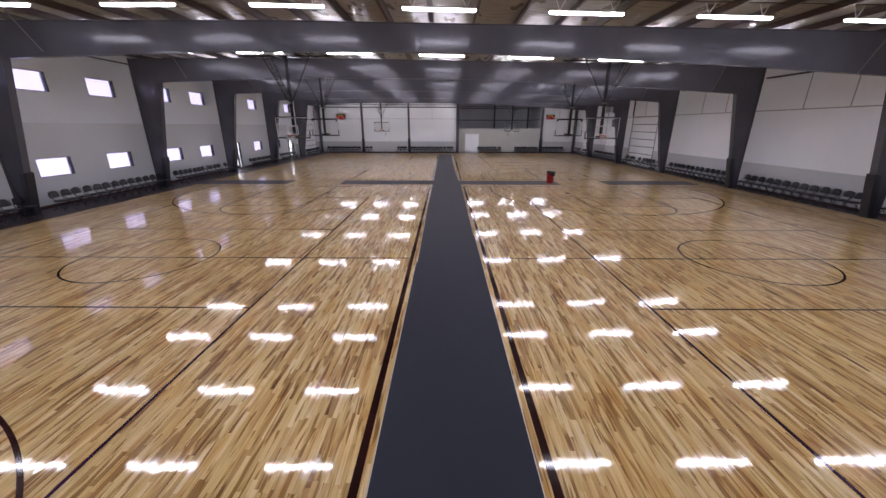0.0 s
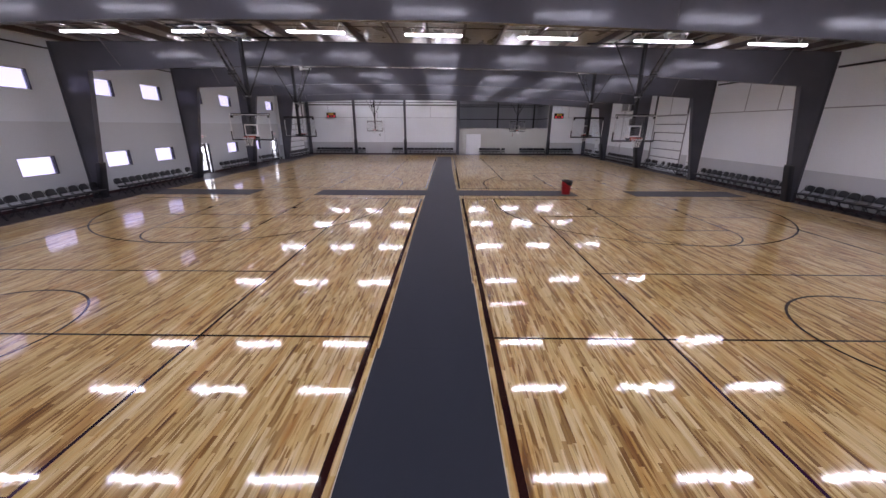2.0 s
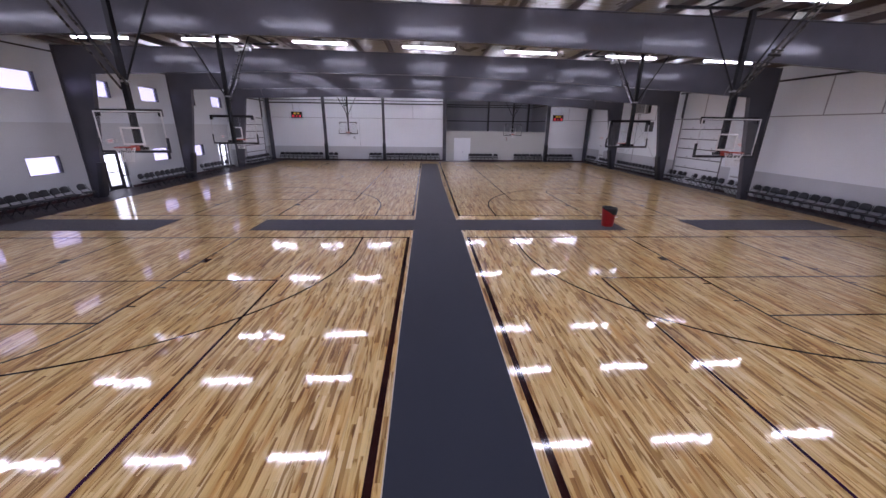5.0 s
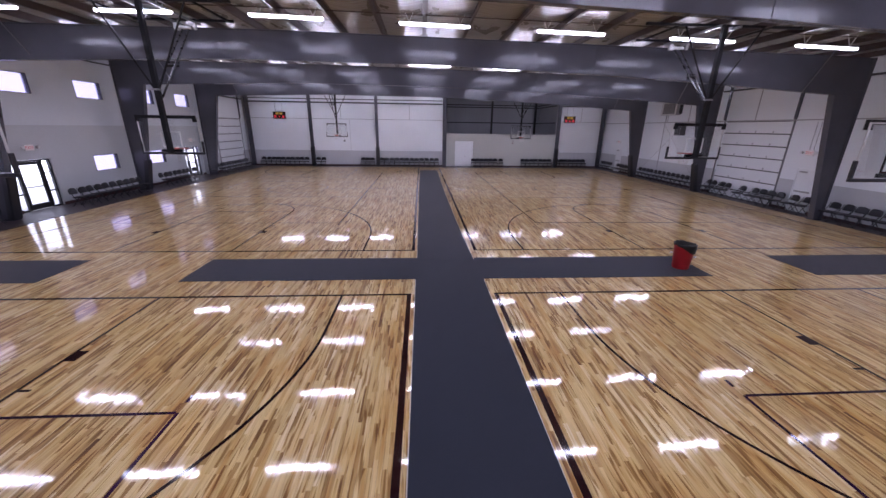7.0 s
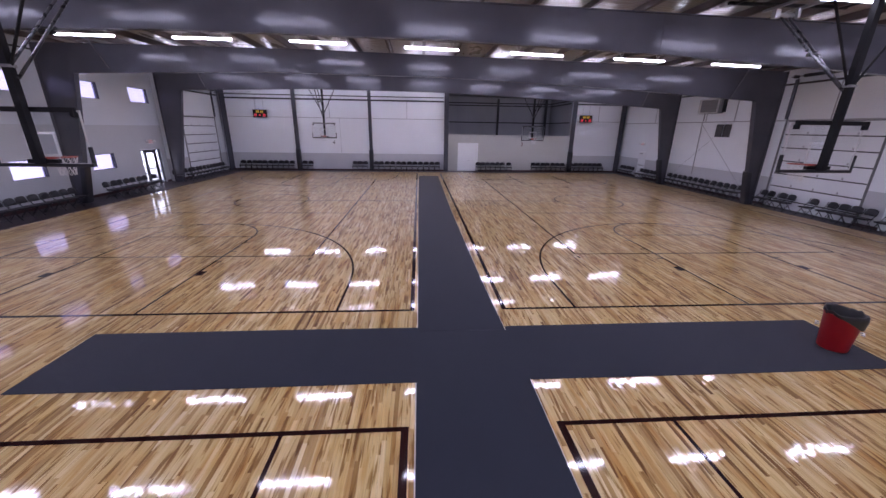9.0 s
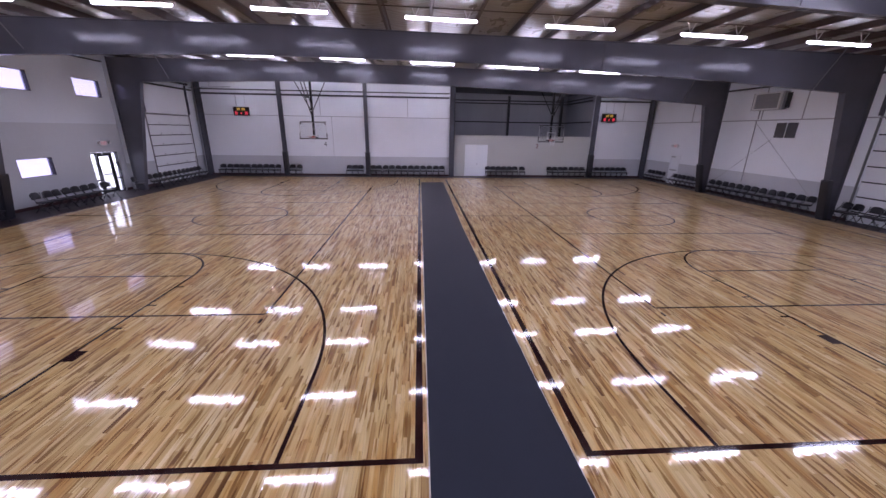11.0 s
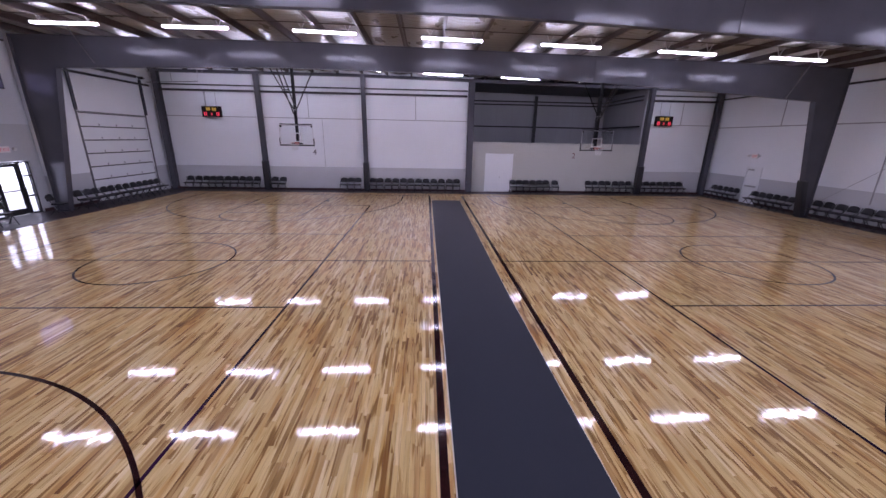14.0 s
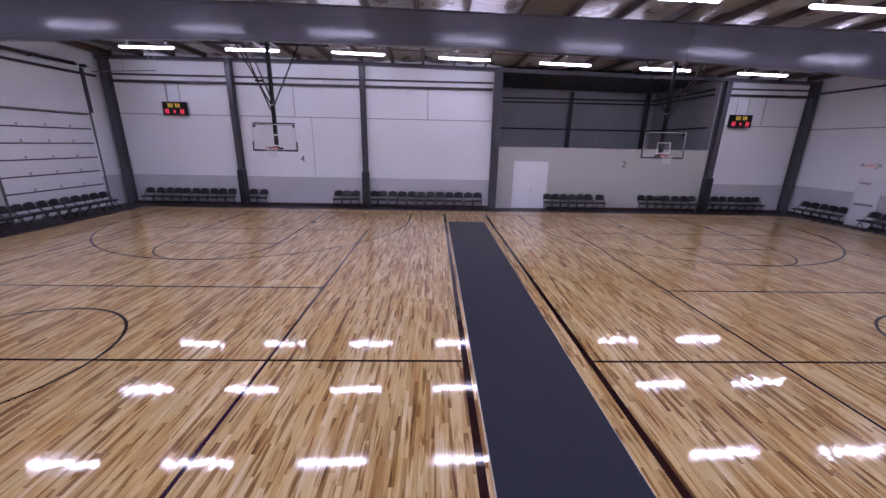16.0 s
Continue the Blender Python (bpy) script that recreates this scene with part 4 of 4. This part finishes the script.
for side in (-1, 1):
    first = hoop_unit(beam_top(side * COURT) + (0.0 if side < 0 else 0.02))
    for i, (x, y, r) in enumerate(((side * 8.66, 19.08, 0), (side * 8.58, 24.69, 180), (-8.38 if side < 0 else 8.56, 47.42, 0))):
        m = pose(x, y, 0, 0, 0, r)
        if i == 0:
            first.matrix_basis = m
        else:
            copy_thing(first, m)


# ---- chairs ----
def folding_chair():
    """An open folding chair at the origin, facing -y."""
    c = thing("folding_chair", "black folding chair with grey steel legs by the wall", "chair", "chairs along the walls")
    b = box(-0.215, 0.215, -0.235, 0.18, 0.405, 0.47, 0.02)
    part("seat", b, M_CHAIR, c)
    b = bmesh.new()
    cols, rows = 8, 4
    sheet = []
    for k, off in ((0, 0.0), (1, 0.022)):
        grid = []
        for j in range(rows + 1):
            row = []
            for i in range(cols + 1):
                u = i / cols * 2 - 1
                v = j / rows
                x = u * 0.225 * (1 - 0.06 * v)
                z = 0.57 + 0.28 * v - 0.10 * v * u ** 4
                y = 0.225 + 0.06 * v - 0.035 * u * u * -1 * 0.5 + off
                row.append(b.verts.new((x, y, z)))
            grid.append(row)
        sheet.append(grid)
    for g in sheet:
        for j in range(rows):
            for i in range(cols):
                b.faces.new((g[j][i], g[j][i + 1], g[j + 1][i + 1], g[j + 1][i]))
    rim0 = [sheet[0][0][i] for i in range(cols + 1)] + [sheet[0][j][cols] for j in range(1, rows + 1)] + [sheet[0][rows][i] for i in range(cols - 1, -1, -1)] + [sheet[0][j][0] for j in range(rows - 1, 0, -1)]
    rim1 = [sheet[1][0][i] for i in range(cols + 1)] + [sheet[1][j][cols] for j in range(1, rows + 1)] + [sheet[1][rows][i] for i in range(cols - 1, -1, -1)] + [sheet[1][j][0] for j in range(rows - 1, 0, -1)]
    for i in range(len(rim0)):
        j = (i + 1) % len(rim0)
        b.faces.new((rim0[i], rim0[j], rim1[j], rim1[i]))
    part("backrest", b, M_CHAIR, c, "", True)
    for s in (-1, 1):
        b = bmesh.new()
        polyline(b, [(s * 0.225, -0.24, 0.012), (s * 0.225, 0.08, 0.45), (s * 0.222, 0.24, 0.66), (s * 0.215, 0.275, 0.82)], 0.0145, 6)
        leg = part("front_leg", b, M_CHAIRLEG, c)
        part("foot_cap", bars([((s * 0.225, -0.24, 0.0), (s * 0.225, -0.24, 0.03))], 0.034, 8), M_PAD, leg)
        b = bmesh.new()
        polyline(b, [(s * 0.205, 0.26, 0.012), (s * 0.205, -0.10, 0.43)], 0.0145, 6)
        leg = part("rear_leg", b, M_CHAIRLEG, c)
        part("foot_cap", bars([((s * 0.205, 0.26, 0.0), (s * 0.205, 0.26, 0.03))], 0.034, 8), M_PAD, leg)
    for nm, y, z, w in (("front_bar", -0.18, 0.10, 0.225), ("rear_bar", 0.2, 0.085, 0.205), ("seat_bar", -0.02, 0.41, 0.2)):
        part(nm, bars([((-w, y, z), (w, y, z))], 0.016, 6), M_CHAIRLEG, c)
    return c


chair = folding_chair()
jit = random.Random(8)
FX, RX, LX = 50.35, 17.68, -17.02
poses = []


def row_of(a, b, n, put):
    for i in range(n):
        u = a + (b - a) * (i + 0.5) / n
        poses.append(put(u + jit.uniform(-0.02, 0.02), jit.uniform(-4, 4), jit.uniform(-0.03, 0.03)))


def far(u, r, d):
    return pose(u, FX + d, -0.006, 0, 0, r)


def left(u, r, d):
    return pose(LX + d, u, -0.006, 0, 0, 90 + r)


def right(u, r, d):
    return pose(RX + d, u, -0.006, 0, 0, -90 + r)


for a, b_, n in ((-16.65, -12.01, 10), (-11.36, -10.31, 2), (-6.86, -5.51, 3), (-5.01, 1.06, 12), (4.39, 7.12, 6), (7.26, 7.72, 1), (9.59, 12.83, 7), (13.21, 16.45, 7)):
    row_of(a, b_, n, far)
for a, b_, n in ((-2.2, 4.6, 13), (5.5, 12.3, 13), (13.2, 20.0, 13), (20.87, 25.95, 11), (26.35, 26.85, 1), (30.3, 35.0, 10), (36.5, 39.3, 6), (39.35, 39.85, 1)):
    row_of(a, b_, n, left)
for a, b_, n in ((-2.2, 4.6, 13), (5.5, 12.3, 13), (13.2, 20.0, 13), (20.95, 27.7, 13), (36.35, 43.2, 13)):
    row_of(a, b_, n, right)
for i in range(12):
    poses.append(left(43.55 + 0.468 * i, jit.uniform(-4, 4), 0.07 + jit.uniform(-0.04, 0.04)))
poses.append(left(40.12, -18, 0.05))
poses.append(left(42.35, 12, 0.0))
for a, b_, n in ((43.78, 46.42, 6), (47.3, 49.45, 5)):
    for i in range(n):
        poses.append(right(a + (b_ - a) * (i + 0.5) / n, jit.uniform(-4, 4), -0.26 + jit.uniform(-0.03, 0.03)))
for y in (28.75, 29.35, 30.1, 30.62, 31.1, 31.6, 32.44, 33.55, 34.03, 34.72, 35.15):
    poses.append(right(y, jit.uniform(-8, 8), jit.uniform(-0.05, 0.05)))
for i, m in enumerate(poses):
    if i == 0:
        chair.matrix_basis = m
    else:
        copy_thing(chair, m)


# ---- red bin ----
def lathe(bm, profile, n=32):
    rows = []
    for r, z in profile:
        rows.append([bm.verts.new((r * math.cos(2 * math.pi * i / n), r * math.sin(2 * math.pi * i / n), z)) for i in range(n)])
    for p, q in zip(rows, rows[1:]):
        for i in range(n):
            j = (i + 1) % n
            bm.faces.new((p[i], p[j], q[j], q[i]))
    return rows


bin_ = thing("trash_bin", "red plastic bin with a black bag liner on the runner", "trash bin", at=pose(6.79, 21.78, 0.014, 0, 0, -50) @ Matrix.Diagonal((0.92, 0.92, 1.04, 1)))
b = bmesh.new()
lathe(b, [(0.0, 0.0), (0.225, 0.0), (0.235, 0.02), (0.285, 0.62), (0.30, 0.64), (0.30, 0.68), (0.285, 0.68), (0.27, 0.62), (0.22, 0.03), (0.0, 0.03)])
part("body", b, M_RED, bin_, "red tapered tub", True)
b = bmesh.new()
wob = random.Random(3)
jag = [wob.uniform(-0.013, 0.013) for _ in range(40)]
fold = [max(0.0, math.cos(2 * math.pi * i / 32 + 0.2)) ** 1.5 for i in range(32)]
skirt = [[0.303 + 0.014 * f, 0.655 - 0.20 * f] for f in fold], [[0.306 + 0.028 * f, 0.675 - 0.06 * f] for f in fold], [[0.308 + 0.012 * f, 0.70] for f in fold]
rows_ = []
for ring in skirt + ([[0.30, 0.715]] * 32, [[0.275, 0.69]] * 32, [[0.25, 0.55]] * 32, [[0.2, 0.3]] * 32):
    rows_.append([b.verts.new(((q + 0.4 * jag[k]) * math.cos(math.pi * k / 16), (q + 0.4 * jag[k]) * math.sin(math.pi * k / 16), z + 1.6 * jag[(k * 3) % 32])) for k, (q, z) in enumerate(ring)])
for p, q in zip(rows_, rows_[1:]):
    for k in range(32):
        b.faces.new((p[k], p[(k + 1) % 32], q[(k + 1) % 32], q[k]))
b.faces.new(rows_[-1])
part("bag_liner", b, M_LINER, bin_, "black crumpled bag film", True)
for s in (-1, 1):
    b = bars([((s * 0.285, -0.06, 0.38), (s * 0.335, -0.06, 0.38)), ((s * 0.285, 0.06, 0.38), (s * 0.335, 0.06, 0.38)), ((s * 0.335, -0.075, 0.38), (s * 0.335, 0.075, 0.38))], 0.028, 8)
    part("handle", b, M_WHITEFRAME, bin_, "pale grip")


# ---- scoreboards ----
def scoreboard(x, z):
    s = thing("scoreboard", "black electronic scoreboard with lit red and yellow digits", "scoreboard", "scoreboards", at=pose(x, YF - 0.14, z) @ Matrix.Diagonal((0.87, 1, 0.98, 1)))
    case = part("case", box(-0.66, 0.66, -0.06, 0.08, -0.32, 0.32, 0.012), M_BLACK, s)
    for u in (-0.275, -0.125, 0.125, 0.275):
        part("clock_digit", box(u - 0.058, u + 0.058, -0.068, -0.061, 0.06, 0.24), M_YELLOW, case, "lit yellow digit")
    for u in (-0.42, 0.42):
        for p, q in ((-0.1, -0.02), (0.02, 0.1)):
            part("score_digit", box(u + p, u + q, -0.068, -0.061, -0.24, -0.02), M_LEDRED, case, "lit red digit")
    part("period_digit", box(-0.05, 0.05, -0.068, -0.061, -0.2, -0.08), M_LEDRED, case)
    for u in (-0.35, 0.35):
        part("hanging_rod", bars([((u, 0.02, 0.32), (u, 0.06, 6.05 - z))], 0.018), M_SILVER, s)


scoreboard(-14.45, 4.75)
scoreboard(14.3, 4.74)


# ---- court numbers ----
def numeral(text, x, z, size, label, ink):
    cu = bpy.data.curves.new("court_number", "FONT")
    cu.body, cu.size, cu.extrude, cu.align_x = text, size, 0.003, "CENTER"
    tmp = bpy.data.objects.new("court_number", cu)
    scene.collection.objects.link(tmp)
    dg = bpy.context.evaluated_depsgraph_get()
    me = bpy.data.meshes.new_from_object(tmp.evaluated_get(dg))
    bpy.data.objects.remove(tmp)
    me.materials.clear()
    me.materials.append(ink)
    ob = tagged(new("court_number", me), label, "numeral", "court numbers")
    ob.matrix_basis = pose(x, YF - 0.006, z, 90, 0, 0)


numeral("4", -8.42, 2.28, 0.46, "dark stencilled numeral 4 on the white wall", M_INK)
numeral("2", 8.63, 2.3, 0.48, "maroon stencilled numeral 2 on the tan wall", M_INK2)


# ---- wall fittings ----
def exit_sign(at, label, feed=0.0):
    s = thing("exit_sign", label, "exit sign", "exit signs", at=at)
    part("sign_case", box(-0.21, 0.21, -0.06, 0.0, -0.13, 0.13, 0.01), M_WHITEFRAME, s)
    part("sign_lens", box(-0.19, 0.19, -0.064, -0.0605, -0.11, 0.11), M_LENS, s, "dim pink lit lens")
    cu = bpy.data.curves.new("sign_letters", "FONT")
    cu.body, cu.size, cu.extrude, cu.align_x = "EXIT", 0.18, 0.001, "CENTER"
    tmp = bpy.data.objects.new("sign_letters", cu)
    scene.collection.objects.link(tmp)
    me = bpy.data.meshes.new_from_object(tmp.evaluated_get(bpy.context.evaluated_depsgraph_get()))
    bpy.data.objects.remove(tmp)
    me.materials.clear()
    me.materials.append(M_EXIT)
    o = part("sign_letters", me, None, s, "lit red letters")
    o.matrix_basis = pose(0, -0.067, -0.06, 90, 0, 0)
    for u in (-0.33, 0.33):
        b = bmesh.new()
        bar(b, (u, -0.05, 0.02), (u, -0.15, 0.0), 0.13, None, 10)
        bar(b, (u * 0.6, -0.03, 0.02), (u, -0.05, 0.02), 0.03)
        part("lamp_head", b, M_WHITEFRAME, s)
    if feed:
        part("feed_conduit", bars([((-0.08, -0.02, 0.15), (-0.08, -0.02, feed)), ((0.12, -0.02, 0.15), (0.12, -0.02, feed))], 0.025, 6), M_SEAM, s, "thin grey conduits")


exit_sign(pose(XR - 0.004, 29.42, 2.87, 0, 0, -90), "pale exit sign with red letters and twin lamp heads", 1.42)
exit_sign(pose(XR - 0.004, 47.25, 2.75, 0, 0, -90), "white exit sign with red letters above the door")
exit_sign(pose(XL + 0.004, 30.0, 2.72, 0, 0, 90), "white exit sign with red letters above the door")
exit_sign(pose(XL + 0.004, 41.9, 2.68, 0, 0, 90), "white exit sign with red letters above the door")

ac = thing("wall_air_unit", "boxy grey air unit with a pale frame on the wall", "air unit", at=pose(XR - 0.004, 40.35, 5.36, 0, 0, -90))
part("casing", box(-0.93, 0.93, -0.281, 0.0, -0.45, 0.45, 0.015), M_CASE, ac, "grey sheet metal casing")
b = bmesh.new()
for x0, x1, z0, z1 in ((-0.80, 0.80, 0.37, 0.44), (-0.80, 0.80, -0.44, -0.37), (-0.80, -0.71, -0.37, 0.37), (0.71, 0.80, -0.37, 0.37)):
    quad_box(b, x0, x1, -0.345, -0.282, z0, z1, 0.006)
part("front_frame", b, M_WHITEFRAME, ac, "pale front frame")
for i in range(18):
    z = -0.36 + i * 0.0405
    part("slat", box(-0.71, 0.71, -0.312, -0.286, z, z + 0.03), M_CASE, ac)
part("grille_back", box(-0.71, 0.71, -0.2845, -0.2815, -0.37, 0.37), M_GIRT, ac)
part("conduit", bars([((-0.56, -0.03, -0.42), (-0.56, -0.03, -0.9)), ((-0.5, -0.03, -0.41), (-0.56, -0.03, -0.42))], 0.05, 8), M_TUBE, ac, "grey conduit")
part("wall_bracket", box(1.0, 1.07, -0.2, 0.0, -0.38, 0.36), M_GIRT, ac, "dark wall bracket")
for y in (39.4, 38.79):
    v = thing("wall_vent", "dark louvred vent in the white wall", "vent", "wall vents", at=pose(XR - 0.004, y, 3.87, 0, 0, -90))
    b = bmesh.new()
    for x0, x1, z0, z1 in ((-0.265, 0.265, -0.375, -0.345), (-0.265, 0.265, 0.345, 0.375), (-0.265, -0.245, -0.345, 0.345), (0.245, 0.265, -0.345, 0.345)):
        quad_box(b, x0, x1, -0.04, 0.0, z0, z1)
    part("vent_frame", b, M_VENT, v)
    for i in range(12):
        part("slat", box(-0.245, 0.245, -0.03, -0.012, -0.335 + i * 0.056, -0.30 + i * 0.056), M_VENT, v)
    part("vent_back", box(-0.245, 0.245, -0.01, 0.0, -0.345, 0.345), M_GIRT, v)
solid("conduit", bars([((XR - 0.03, 40.97, 4.37), (XR - 0.03, 40.94, 0.97))], 0.05, 8), M_SEAM, "grey upright conduit on the white wall", "conduit")
for x, p, q in ((XR - 0.05, (41.04, 4.34), (36.52, 0.48)), (XR - 0.09, (39.67, 3.42), (43.05, 0.71))):
    b = bars([((x, *p), (x, *q))], 0.02, 6)
    tagged(new("brace_cable", finish(b, "brace_cable", M_SEAM)), "grey diagonal bracing cable across the white wall", "cable", "bracing cables")

# ---- far corner fittings ----
pipe = thing("gas_pipe", "thin grey pipe crossing the corner under the roof", "pipe")
part("pipe_run", bars([((XS + 0.01, 50.3, 6.30), (-14.85, 50.3, 6.42))], 0.035, 8), M_TUBE, pipe)
part("pipe_hanger", bars([((-16.35, 50.3, 6.36), (-16.35, 50.3, 7.0))], 0.014, 6), M_TUBE, pipe)
for x, z in ((-13.62, 6.3), (-13.36, 6.55)):
    b = bmesh.new()
    polyline(b, [(x, 48.2, 6.9), (x + 0.02, 48.19, 6.7), (x - 0.01, 48.2, z)], 0.012, 4)
    tagged(new("hanging_strap", finish(b, "hanging_strap", M_NET)), "pale loose strap hanging from the lamp", "strap", "hanging straps")
